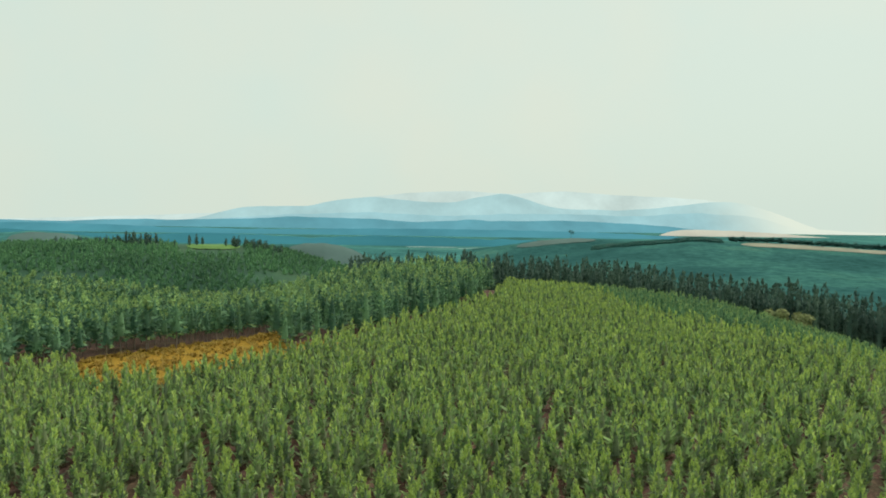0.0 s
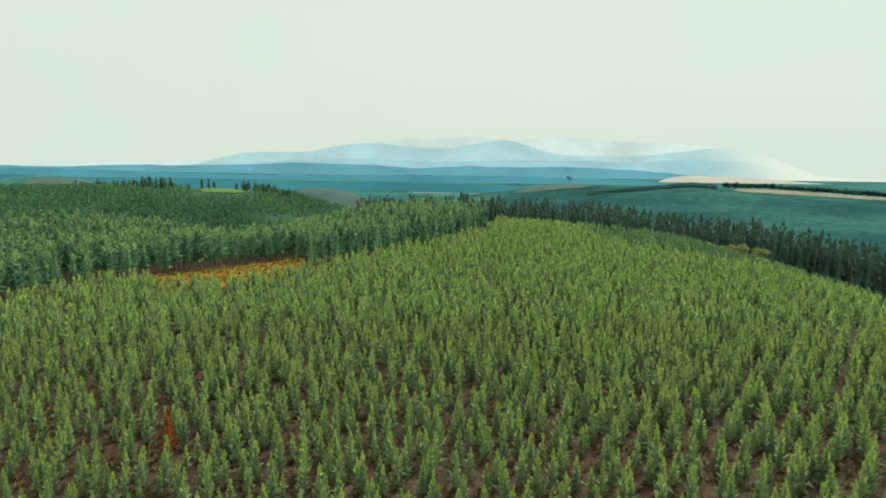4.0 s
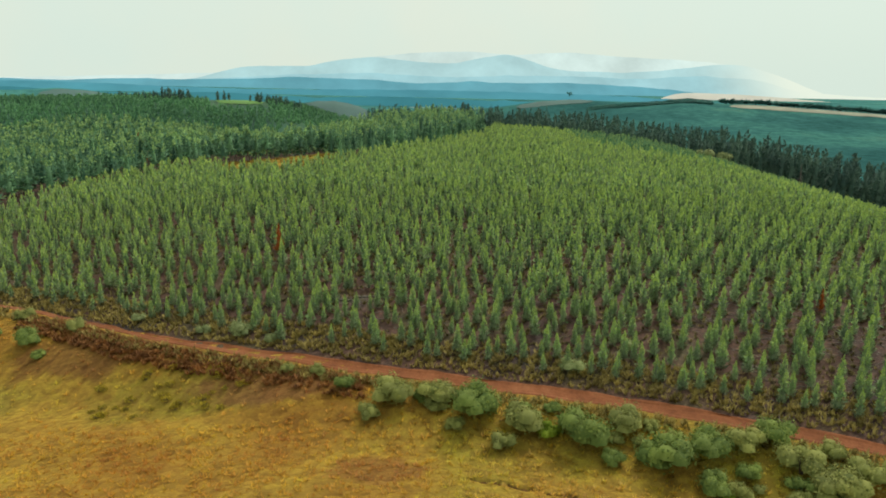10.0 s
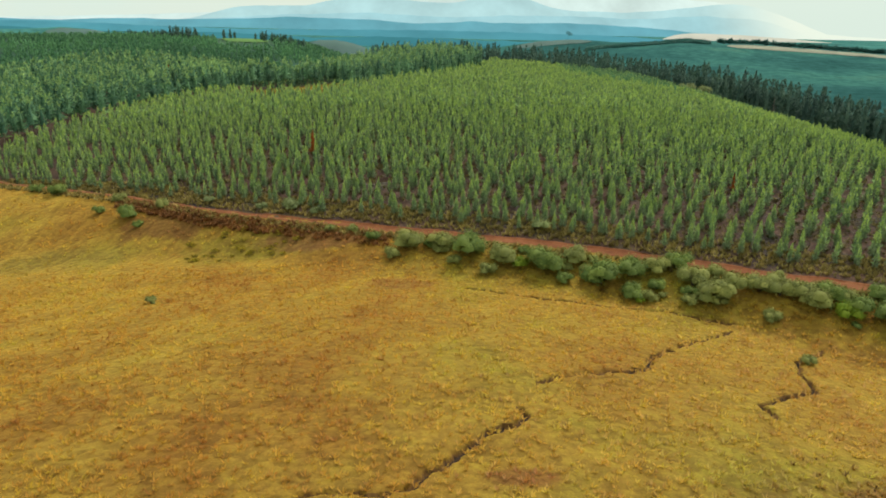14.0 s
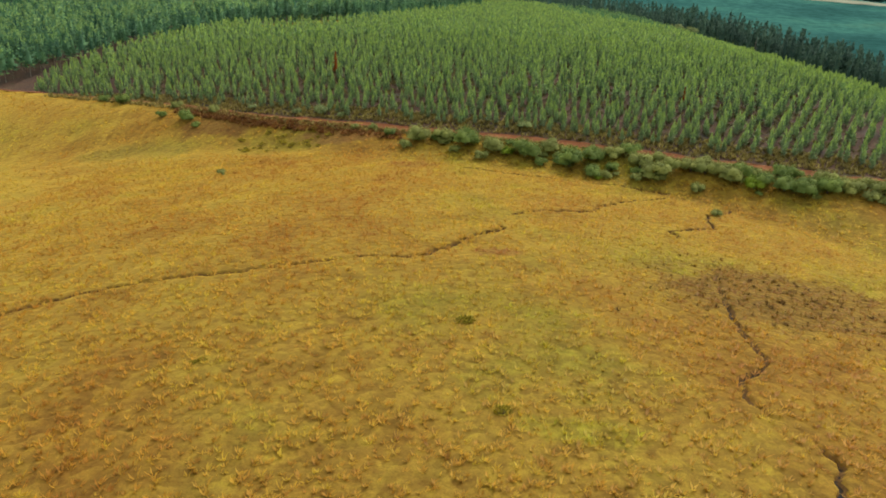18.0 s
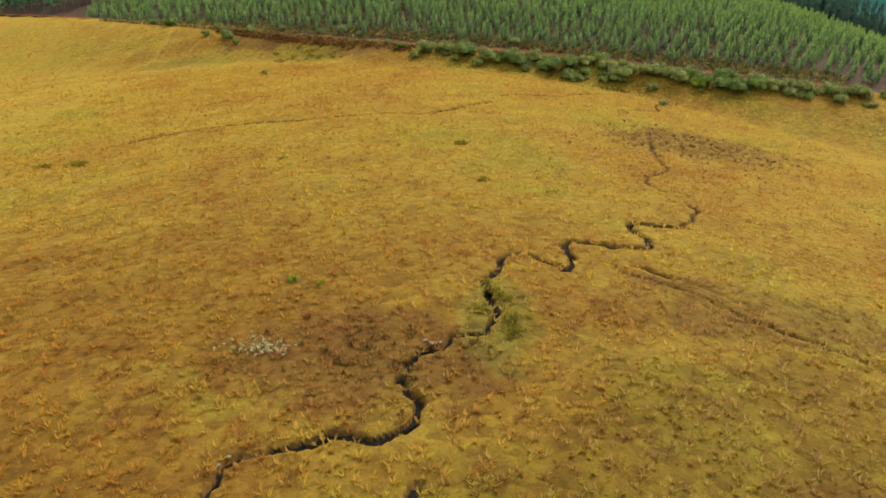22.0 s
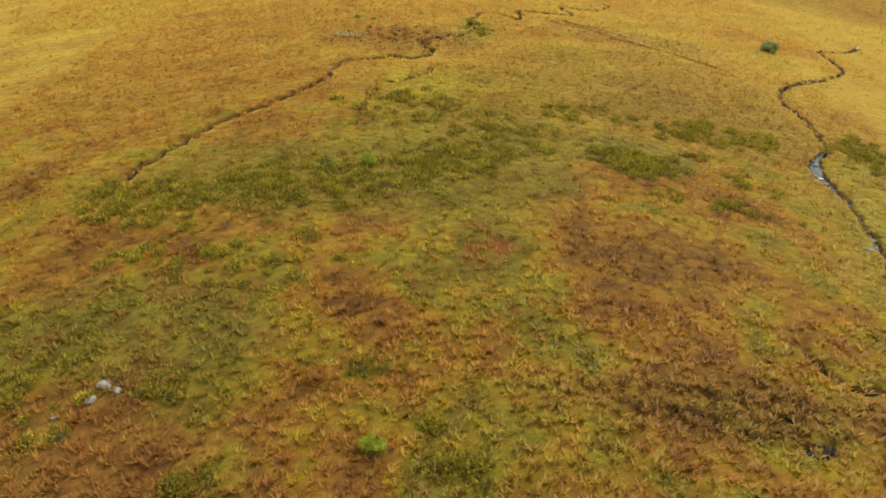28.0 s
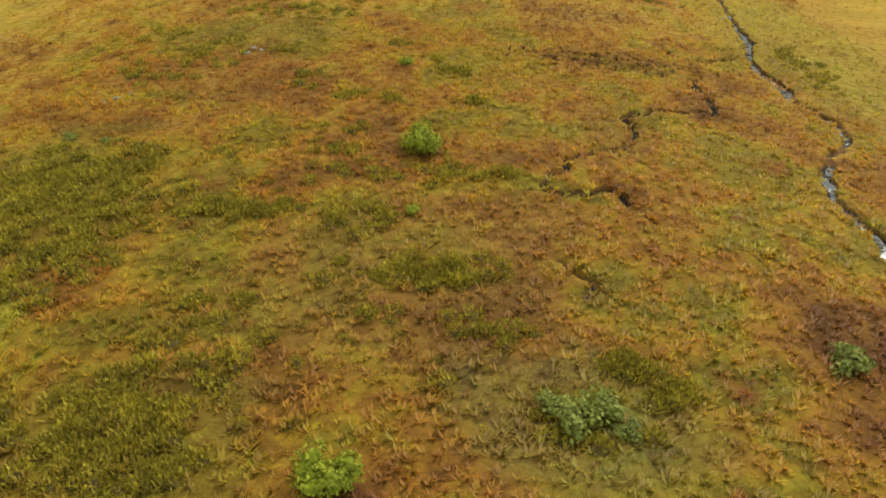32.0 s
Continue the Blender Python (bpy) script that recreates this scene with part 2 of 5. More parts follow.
def wet_grass():
    m, tree, b = material("wetland_grass")
    col, pos = grass_colour(tree)
    fine = noise_ramp(tree, 1.7, [(0.32, (0.84, 0.80, 0.79)), (0.48, (0.96, 0.94, 0.92)), (0.7, (1.08, 1.08, 1.05))], 5.0, pos, 0.7)
    col = mix(tree, "MULTIPLY", 0.9, col, fine)
    grain = noise_ramp(tree, 7.0, [(0.32, (0.62, 0.58, 0.56)), (0.5, (1, 1, 1)), (0.68, (1.30, 1.28, 1.20))], 4.0, pos, 0.7)
    col = mix(tree, "MULTIPLY", 0.85, col, grain)
    clump, humps = clumps(tree, pos)
    col = mix(tree, "MULTIPLY", 1.0, col, clump)
    tree.links.new(mix(tree, "MULTIPLY", 1.0, col, (0.590, 0.605, 0.82)), b.inputs["Base Color"])
    n = tree.nodes.new("ShaderNodeTexNoise")
    n.inputs["Scale"].default_value, n.inputs["Detail"].default_value = 2.2, 6.0
    tree.links.new(pos, n.inputs["Vector"])
    bump = tree.nodes.new("ShaderNodeBump")
    bump.inputs["Strength"].default_value, bump.inputs["Distance"].default_value = 0.5, 0.18
    tree.links.new(sums(tree, "ADD", sums(tree, "MULTIPLY", n.outputs["Fac"], 0.6), humps), bump.inputs["Height"])
    tree.links.new(bump.outputs[0], b.inputs["Normal"])
    b.inputs["Sheen Weight"].default_value, b.inputs["Sheen Roughness"].default_value = 1.0, 0.35
    b.inputs["Sheen Tint"].default_value = (1.0, 0.62, 0.10, 1)
    b.inputs["Specular IOR Level"].default_value = 0.1
    return m


def tuft_grass():
    m, tree, b = material("grass_tufts")
    col, pos = grass_colour(tree)
    geo = tree.nodes.new("ShaderNodeNewGeometry")
    own = tree.nodes.new("ShaderNodeValToRGB")
    own.color_ramp.elements[0].color, own.color_ramp.elements[1].color = (1.28, 1.10, 1.22, 1), (1.56, 1.80, 1.52, 1)
    for at, tone in ((0.30, (1.56, 1.45, 1.54, 1)), (0.62, (1.80, 1.74, 1.94, 1))):
        own.color_ramp.elements.new(at).color = tone
    tree.links.new(geo.outputs["Random Per Island"], own.inputs[0])
    col = mix(tree, "MULTIPLY", 1.0, col, own.outputs[0])
    tree.links.new(col, b.inputs["Base Color"])
    thin(tree, b, col, 0.55)
    soften(tree, b, 0.7)
    b.inputs["Roughness"].default_value = 0.55
    b.inputs["Specular IOR Level"].default_value = 0.3
    b.inputs["Sheen Weight"].default_value, b.inputs["Sheen Roughness"].default_value = 0.8, 0.35
    b.inputs["Sheen Tint"].default_value = (1.0, 0.60, 0.08, 1)
    return m


def forest_floor():
    m, tree, b = material("forest_floor")
    pos = position(tree)
    soil = noise_ramp(tree, 0.12, [(0.35, (0.062, 0.046, 0.040)), (0.5, (0.095, 0.050, 0.036)), (0.68, (0.100, 0.080, 0.046))], 6.0, pos, 0.65)
    litter = noise_ramp(tree, 2.2, [(0.36, (0.42, 0.42, 0.42)), (0.52, (0.95, 0.95, 0.95)), (0.66, (1.75, 1.75, 1.7))], 6.0, pos, 0.75)
    tree.links.new(mix(tree, "MULTIPLY", 1.0, soil, litter), b.inputs["Base Color"])
    return m


def hazed_far_land(name="hazed_far_land", depth=1.0):
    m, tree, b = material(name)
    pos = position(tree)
    # woods tinted teal: the valley's haze is mixed into the colour
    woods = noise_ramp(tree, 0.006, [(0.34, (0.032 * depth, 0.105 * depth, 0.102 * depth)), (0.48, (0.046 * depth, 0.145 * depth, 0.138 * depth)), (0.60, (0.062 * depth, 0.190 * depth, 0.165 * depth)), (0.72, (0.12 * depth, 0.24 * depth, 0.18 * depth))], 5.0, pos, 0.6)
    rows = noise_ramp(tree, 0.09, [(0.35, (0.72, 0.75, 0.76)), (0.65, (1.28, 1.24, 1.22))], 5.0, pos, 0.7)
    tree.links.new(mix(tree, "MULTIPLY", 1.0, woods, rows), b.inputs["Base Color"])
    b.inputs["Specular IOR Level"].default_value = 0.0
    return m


def hill_ground():
    m, tree, b = material("hill_ground")
    pos = position(tree)
    tone = noise_ramp(tree, 0.012, [(0.38, (0.018, 0.052, 0.034)), (0.52, (0.028, 0.078, 0.044)), (0.66, (0.045, 0.100, 0.048))], 5.0, pos, 0.6)
    rows = noise_ramp(tree, 0.16, [(0.35, (0.75, 0.78, 0.8)), (0.65, (1.25, 1.2, 1.15))], 4.0, pos, 0.7)
    tree.links.new(mix(tree, "MULTIPLY", 1.0, tone, rows), b.inputs["Base Color"])
    return m


def dirt_road():
    m, tree, b = material("red_dirt_road")
    pos = position(tree)
    soil = noise_ramp(tree, 0.35, [(0.3, (0.125, 0.042, 0.017)), (0.5, (0.200, 0.068, 0.026)), (0.72, (0.265, 0.105, 0.046))], 6.0, pos, 0.65)
    grit = noise_ramp(tree, 3.5, [(0.3, (0.72, 0.70, 0.68)), (0.7, (1.2, 1.2, 1.2))], 6.0, pos, 0.7)
    tree.links.new(mix(tree, "MULTIPLY", 1.0, soil, grit), b.inputs["Base Color"])
    return m


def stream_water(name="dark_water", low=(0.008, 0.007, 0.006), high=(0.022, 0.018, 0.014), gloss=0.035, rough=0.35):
    m, tree, b = material(name, rough)
    pos = position(tree)
    tree.links.new(noise_ramp(tree, 1.5, [(0.4, low), (0.7, high)], 4.0, pos), b.inputs["Base Color"])
    b.inputs["Specular IOR Level"].default_value = gloss
    n = tree.nodes.new("ShaderNodeTexNoise")
    n.inputs["Scale"].default_value = 5.0
    bump = tree.nodes.new("ShaderNodeBump")
    bump.inputs["Strength"].default_value, bump.inputs["Distance"].default_value = 0.3, 0.05
    tree.links.new(pos, n.inputs["Vector"])
    tree.links.new(n.outputs["Fac"], bump.inputs["Height"])
    tree.links.new(bump.outputs[0], b.inputs["Normal"])
    return m


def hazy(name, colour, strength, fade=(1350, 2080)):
    """The far distance: a glowing colour with the haze painted in, palest towards the sun side."""
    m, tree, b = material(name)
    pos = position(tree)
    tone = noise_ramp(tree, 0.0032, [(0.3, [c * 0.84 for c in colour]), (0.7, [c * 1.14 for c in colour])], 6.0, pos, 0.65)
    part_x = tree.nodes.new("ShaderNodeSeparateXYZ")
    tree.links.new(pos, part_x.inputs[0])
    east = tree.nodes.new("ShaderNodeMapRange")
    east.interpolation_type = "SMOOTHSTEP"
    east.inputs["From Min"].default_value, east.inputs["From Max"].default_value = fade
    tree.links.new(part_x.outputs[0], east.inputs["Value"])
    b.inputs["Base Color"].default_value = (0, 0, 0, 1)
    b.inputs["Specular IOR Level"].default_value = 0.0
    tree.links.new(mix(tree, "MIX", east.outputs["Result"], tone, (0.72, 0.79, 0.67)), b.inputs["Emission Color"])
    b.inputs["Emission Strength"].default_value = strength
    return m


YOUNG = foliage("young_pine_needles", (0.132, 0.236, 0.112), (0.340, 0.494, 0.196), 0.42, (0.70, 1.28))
# fresh tips painted lighter as lit, grey-green low needles painted darker for shade
FRESH = foliage("lit_fresh_growth", (0.258, 0.385, 0.112), (0.458, 0.580, 0.175), 0.42, (0.70, 1.28))
LOW_SHADED = foliage("shaded_low_needles", (0.112, 0.164, 0.104), (0.265, 0.330, 0.178), 0.42, (0.75, 1.2))
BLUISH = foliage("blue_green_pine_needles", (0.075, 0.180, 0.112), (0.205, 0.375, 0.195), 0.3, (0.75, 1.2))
# mature crowns: tops painted lit, the rest blued a little for haze
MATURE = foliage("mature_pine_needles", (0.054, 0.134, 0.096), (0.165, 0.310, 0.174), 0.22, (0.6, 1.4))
MATURE_TOP = foliage("lit_mature_pine_tops", (0.180, 0.315, 0.138), (0.335, 0.475, 0.190), 0.22, (0.6, 1.4))
# dark leaves, lightened and blued by a haze tint
DARK = foliage("hazed_dark_foliage", (0.045, 0.094, 0.084), (0.098, 0.166, 0.134), 0.1)
HILLWOOD = foliage("hill_plantation_foliage", (0.055, 0.152, 0.094), (0.135, 0.290, 0.140), 0.012, (0.62, 1.45))
# far woods carry a teal haze tint in their leaf colour
FARWOOD = foliage("hazed_woodland_foliage", (0.026, 0.112, 0.104), (0.040, 0.152, 0.138), 0.01, (0.85, 1.15), 0.9)
SHRUB = foliage("grey_green_shrub_leaves", (0.108, 0.130, 0.036), (0.310, 0.318, 0.098), 0.3)
SHRUB_DEEP = foliage("deep_green_shrub_leaves", (0.070, 0.115, 0.028), (0.205, 0.262, 0.066), 0.3)
SHRUB_LIME = foliage("lime_shrub_leaves", (0.10, 0.17, 0.012), (0.24, 0.31, 0.025), 0.3)
SHRUB_PALE = foliage("silvery_shrub_leaves", (0.13, 0.17, 0.07), (0.30, 0.34, 0.16), 0.3)
HEATH_SHADE = foliage("heath_shade_dome", (0.070, 0.050, 0.014), (0.125, 0.088, 0.024), 0.4)
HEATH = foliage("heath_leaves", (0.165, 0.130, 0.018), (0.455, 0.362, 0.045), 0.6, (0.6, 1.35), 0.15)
BRIGHT = foliage("bright_green_leaves", (0.135, 0.170, 0.012), (0.360, 0.385, 0.035), 0.4)
TEAL = foliage("blue_green_leaves", (0.100, 0.120, 0.022), (0.280, 0.300, 0.075), 0.4)
BRACKEN = foliage("dry_bracken", (0.105, 0.042, 0.018), (0.30, 0.135, 0.045), 0.4)
DEADLEAF = foliage("rust_needles", (0.20, 0.04, 0.012), (0.36, 0.10, 0.02), 0.4)
TRUNKS = plain("grey_pine_trunks", (0.23, 0.19, 0.16), 5.0)
BARK = plain("pine_bark", (0.085, 0.062, 0.050), 6.0)
PALEWOOD = plain("weathered_wood", (0.17, 0.145, 0.125), 5.0)
STONE = plain("pale_stone", (0.25, 0.22, 0.20), 3.0, 0.3)
PETAL = plain("white_petals", (0.52, 0.46, 0.26), 4.0, 0.25)
RNG = np.random.default_rng(7)

# ---- the lie of the land ----
ROAD = np.array([(-260, 100), (-180, 78), (-120, 55), (-95, 43), (-72, 32), (-57, 25.5), (-35, 13.5), (-15, 6.5), (1, 1.5), (17, -2.5), (31, -7.5), (44, -13), (52, -15.5), (75, -22), (110, -30), (160, -36), (300, -60)], float)


def smooth(a, b, v):
    t = np.clip((v - a) / (b - a), 0, 1)
    return t * t * (3 - 2 * t)


def road_y(x):
    return sum(np.interp(x + s, ROAD[:, 0], ROAD[:, 1]) for s in (-6, -3, 0, 3, 6)) / 5


def road_z(x):
    return 5.0 - 0.00025 * np.clip(x, -140, 140) ** 2


def wetland(x, y):
    v = np.clip(y, -235, -10)
    return 1.31 - 0.0147 * x - 0.115 * v - 0.000838 * v ** 2 - 1.2e-6 * v ** 3 - 0.00188 * x ** 2 / (1 + (x / 100) ** 2)


def bumps(x, y, size, seed):
    """A few crossed waves: gentle, uneven relief."""
    r = np.random.default_rng(seed)
    z = 0 * x
    for k in range(6):
        a, p, f = r.uniform(0, 6.28), r.uniform(0, 6.28), r.uniform(0.6, 1.6) * 6.28 / size
        z = z + np.sin(f * (x * np.cos(a) + y * np.sin(a)) + p)
    return z / 6


# far hills: distance, breadth before and behind the crest, and the crest's rise by bearing
HILLS = [
    (592, 250, 120, [(-0.75, -0.042), (-0.54, -0.041), (-0.477, -0.0395), (-0.42, -0.0385), (-0.38, -0.0390), (-0.34, -0.0400), (-0.297, -0.0410), (-0.26, -0.0415), (-0.243, -0.0448), (-0.218, -0.0490), (-0.188, -0.055), (-0.172, -0.061), (-0.147, -0.0665), (-0.10, -0.085), (0.0, -0.118), (0.7, -0.118)]),
    (790, 90, 130, [(-0.75, -0.09), (-0.30, -0.07), (-0.25, -0.050), (-0.21, -0.0415), (-0.1845, -0.0375), (-0.158, -0.0380), (-0.132, -0.0430), (-0.109, -0.0490), (-0.05, -0.07), (0.02, -0.088), (0.75, -0.088)]),
    (1020, 170, 220, [(-0.75, -0.026), (-0.541, -0.0264), (-0.506, -0.0230), (-0.4765, -0.0256), (-0.44, -0.0311), (-0.39, -0.042), (-0.30, -0.068), (0.75, -0.068)]),
    (1420, 150, 200, [(-0.75, -0.049), (0.03, -0.047), (0.0988, -0.0355), (0.1338, -0.0296), (0.1728, -0.0263), (0.2071, -0.0265), (0.2451, -0.0292), (0.2825, -0.0305), (0.34, -0.036), (0.75, -0.049)]),
    (1280, 360, 140, [(-0.75, -0.055), (0.08, -0.055), (0.121, -0.052), (0.1646, -0.0453), (0.2158, -0.0355), (0.266, -0.0300), (0.2906, -0.0282), (0.3107, -0.0248), (0.3347, -0.0230), (0.3544, -0.0246), (0.37, -0.0267), (0.4081, -0.0266), (0.445, -0.0280), (0.498, -0.0304), (0.5417, -0.0327), (0.75, -0.042)]),
]


def land(x, y):
    x, y = np.asarray(x, float), np.asarray(y, float)
    d = y - road_y(x)
    wet = wetland(x, y)
    bank = wet + (road_z(x) - wet) * smooth(-14 - 0.5 * np.clip(np.abs(x) - 38, 0, 60), -2, d)
    up = np.clip(d, 0, None)
    fall = np.clip(x - 78, 0, None)
    back = np.clip(y - 235, 0, None)
    hill = road_z(np.clip(x, -90, 90)) + 10 * (1 - np.exp(-up / 35)) - 0.0004 * np.clip(-x, 0, 200) ** 2 - 0.33 * fall ** 2 / (fall + 18) - 0.15 * back ** 2 / (back + 40)
    for hx, hy, wx, wy, rise in ((-75, 270, 45, 60, -9), (-58, 205, 28, 35, -5), (-170, 262, 75, 80, 8), (-18, 245, 35, 40, 3)):
        hill = hill + rise * np.exp(-(((x - hx) / wx) ** 2 + ((y - hy) / wy) ** 2))
    hill = hill - 2.2 * smooth(25, 100, x) * smooth(40, 130, up)
    near = np.where(d < 0, bank, hill)
    valley = -30 + 4 * bumps(x, y, 700, 3) - 30 * smooth(1500, 3200, np.hypot(x, y))
    reach, bearing = np.hypot(x, y), np.arctan2(x, np.maximum(y, 1))
    for dist, front, behind, tops in HILLS:
        top = np.interp(bearing, [p[0] for p in tops], [p[1] for p in tops]) * dist + 40 + 0.6 * bumps(x, y, 60, 4)
        wide = np.where(reach < dist, front, behind)
        valley = np.maximum(valley, (top + 30) * np.exp(-((reach - dist) / wide) ** 2) - 30)
    far = smooth(270, 470, y + 0.45 * np.clip(np.abs(x) - 40, 0, None))
    return near * (1 - far) + valley * far


# ---- water courses, as the water turns ----
COURSES = []


def course(name, half, *turns):
    COURSES.append((name, half, turns))


course("stream", 0.19, (25.8, -91.6), (26.6, -95.1), (23.9, -99.8), (20.8, -100.6), (18.1, -101.0), (18.0, -103.4), (19.1, -105.0), (18.3, -106.8), (15.6, -107.5), (11.5, -107.0), (10.7, -108.4), (11.1, -110.3), (10.3, -112.9))
course("stream", 0.18, (10.3, -112.9), (8.3, -111.9), (6.5, -110.3), (4.9, -111.1), (4.3, -113.6), (3.0, -116.1), (3.1, -117.4), (3.6, -119.9), (3.4, -122.3), (2.6, -123.5), (0.8, -124.1), (-0.7, -125.7), (-1.8, -126.3), (-2.6, -128.2), (-2.9, -129.8))
course("stream", 0.21, (-2.9, -129.8), (-1.9, -131.5), (-2.0, -133.5), (-2.8, -134.4), (-3.7, -135.0), (-7.1, -135.0), (-8.8, -136.2), (-10.6, -136.4), (-11.8, -137.2), (-12.4, -139.0), (-12.6, -141.0), (-12.8, -143.2), (-14.0, -145.6), (-15.5, -148.5), (-18.3, -152.2), (-20.9, -155.3), (-23.3, -160.6), (-26.0, -168.0))
course("ditch", 0.06, (-1.9, -139.4), (-4.2, -142.9), (-7.8, -145.3), (-7.7, -150.7), (-8.6, -157.5))
course("pool", 0.45, (-1.4, -138.0), (-1.8, -139.2), (-2.3, -140.5))
course("stream", 0.30, (75, -88), (66.4, -98.9), (59.4, -103.5), (57.8, -114.6), (52.0, -122), (44.0, -129.0), (40.0, -136.6), (40.4, -144.3), (39.3, -150.3))
course("stream", 0.50, (39.3, -150.3), (36.1, -154.6), (35.2, -159.1), (35.5, -162.8), (34.7, -167.3), (34.0, -172.6), (33.7, -178.3), (32.0, -184.0), (31.4, -188.4), (32.4, -191.6), (32.2, -195.7), (33.7, -198.2), (34.3, -201.3), (32.4, -205.0), (30.8, -206.3), (28.6, -210.9), (28.0, -214.9), (28.4, -219.5), (27.0, -226))
course("stream", 0.20, (31.4, -184.5), (27.5, -187.5), (24.7, -188.5), (22.8, -187.1), (22.2, -185.2), (23.0, -183.7))
course("stream", 0.24, (23.0, -192.0), (23.3, -196.2), (23.2, -200.5), (21.4, -201.1), (18.4, -201.4), (15.7, -202.8), (14.7, -204.3), (15.1, -206.1), (14.2, -208.1), (12.7, -209.4), (11.0, -210.2), (9.3, -211.4), (8.8, -213.0), (7.4, -214.3), (7.2, -215.6), (7.9, -216.1), (9.2, -216.0), (11.2, -215.3), (12.2, -215.9), (12.7, -218.5))
course("stream", 0.18, (7.5, -222.4), (6.9, -223.9), (8.3, -225.3), (8.3, -226.4), (6.9, -227.7))
course("ditch", 0.14, (1.1, -15.3), (7.9, -16.8), (14.4, -18.1), (21.0, -18.7), (27.5, -19.3), (33.5, -20.8), (39.4, -22.2))
course("ditch", 0.18, (36.2, -22.3), (32.6, -26.4), (26.0, -32.0), (21.7, -36.0), (20.1, -39.4), (15.6, -41.4), (12.4, -42.6), (9.0, -44.3), (8.1, -46.1))
course("ditch", 0.20, (5.8, -46.8), (6.4, -49.0), (6.8, -51.3), (6.2, -52.7), (3.6, -54.3))
course("ditch", 0.20, (45.7, -26.2), (42.0, -29.5), (39.3, -32.1), (37.8, -36.2), (37.7, -38.4), (36.7, -40.2), (33.7, -42.0), (30.4, -44.6), (29.5, -45.7), (30.3, -48.9))
course("ditch", 0.13, (3.6, -54.3), (0.1, -59.0), (-3.6, -63.0), (-7.8, -63.2), (-12.8, -64.8), (-19.4, -66.9), (-28.9, -69.4), (-36.4, -72.5), (-44, -78))
course("ditch", 0.14, (31.1, -56.4), (28.9, -66.5), (27.6, -75.0), (27.2, -81.7), (23.6, -85.0), (23.5, -89.2), (25.8, -91.6))
course("ditch", 0.18, (13.6, -111.3), (17.6, -113.2), (21.2, -115.7), (25.3, -119.1), (31.2, -123.1), (37, -127.4))
course("ditch", 0.16, (15.2, -110.4), (18.9, -112.2), (22.4, -114.6), (26.2, -117.6))
course("pool", 0.40, (11.6, -190.6), (12.8, -191.3), (13.6, -191.5))
course("pool", 0.36, (14.6, -192.3), (15.8, -192.6), (16.9, -192.5))
course("pool", 0.34, (18.0, -192.9), (19.3, -193.2), (20.6, -192.9))
course("pool", 0.22, (14.0, -189.8), (15.2, -190.2), (16.2, -190.1))
course("pool", 0.20, (17.5, -190.9), (18.6, -191.3), (19.4, -191.2))
course("ditch", 0.16, (21.2, -192.6), (22.2, -192.2), (23.0, -192.0))


def course_line(points, step=0.35):
    """A smooth line through the turns, with a little waver."""
    p = np.array(points, float)
    p = np.concatenate([[2 * p[0] - p[1]], p, [2 * p[-1] - p[-2]]])
    out = []
    for i in range(1, len(p) - 2):
        a, b, c, d = p[i - 1:i + 3]
        n = max(2, int(np.linalg.norm(c - b) / step))
        t = (np.arange(n) / n)[:, None]
        out.append(0.5 * (2 * b + (c - a) * t + (2 * a - 5 * b + 4 * c - d) * t ** 2 + (3 * b - a - 3 * c + d) * t ** 3))
    out = np.concatenate(out + [p[-2:-1]])
    s = np.arange(len(out)) * step
    out[:, 0] += 0.14 * np.sin(s * 1.9 + out[0, 0]) + 0.08 * np.sin(s * 4.3)
    out[:, 1] += 0.14 * np.sin(s * 2.3 + out[0, 1]) + 0.08 * np.sin(s * 3.7 + 1)
    return out


LINES = []
for name, half, turns in COURSES:
    line = course_line(turns)
    joined = [any(np.hypot(end[0] - p[0], end[1] - p[1]) < 0.3 for n2, h2, t2 in COURSES if t2 is not turns and n2 == name for p in (t2[0], t2[-1])) for end in (turns[0], turns[-1])]
    k = np.arange(len(line)) * 0.35
    ends = smooth(0, 2.5, k + 9 * joined[0]) * smooth(0, 2.5, k[::-1] + 9 * joined[1])
    if name == "pool":
        ends = smooth(-0.3, 1.0, k) * smooth(-0.3, 1.0, k[::-1])
    r = np.random.default_rng(int(abs(turns[0][0] * 10)))
    wob = np.convolve(r.normal(0, 1, len(line) + 4), np.ones(5) / 5, "valid")
    slow = np.convolve(r.normal(0, 1, len(line) + 16), np.ones(17) / 17, "valid") * 4.1
    if name == "ditch":
        strength = np.clip(0.85 + 0.35 * slow, 0.40, 1.0) * ends
    else:
        strength = np.clip(0.98 + 0.28 * slow, 0.55, 1.0) * ends
    wide = half * np.clip(0.46 + 0.22 * slow + 0.16 * wob, 0.2, 1.1) * (0.3 + 0.7 * ends)
    LINES.append((name, half, line, wide, strength, np.convolve(r.normal(0, 1, len(line) + 30), np.ones(31) / 31, "valid") * 5.5))


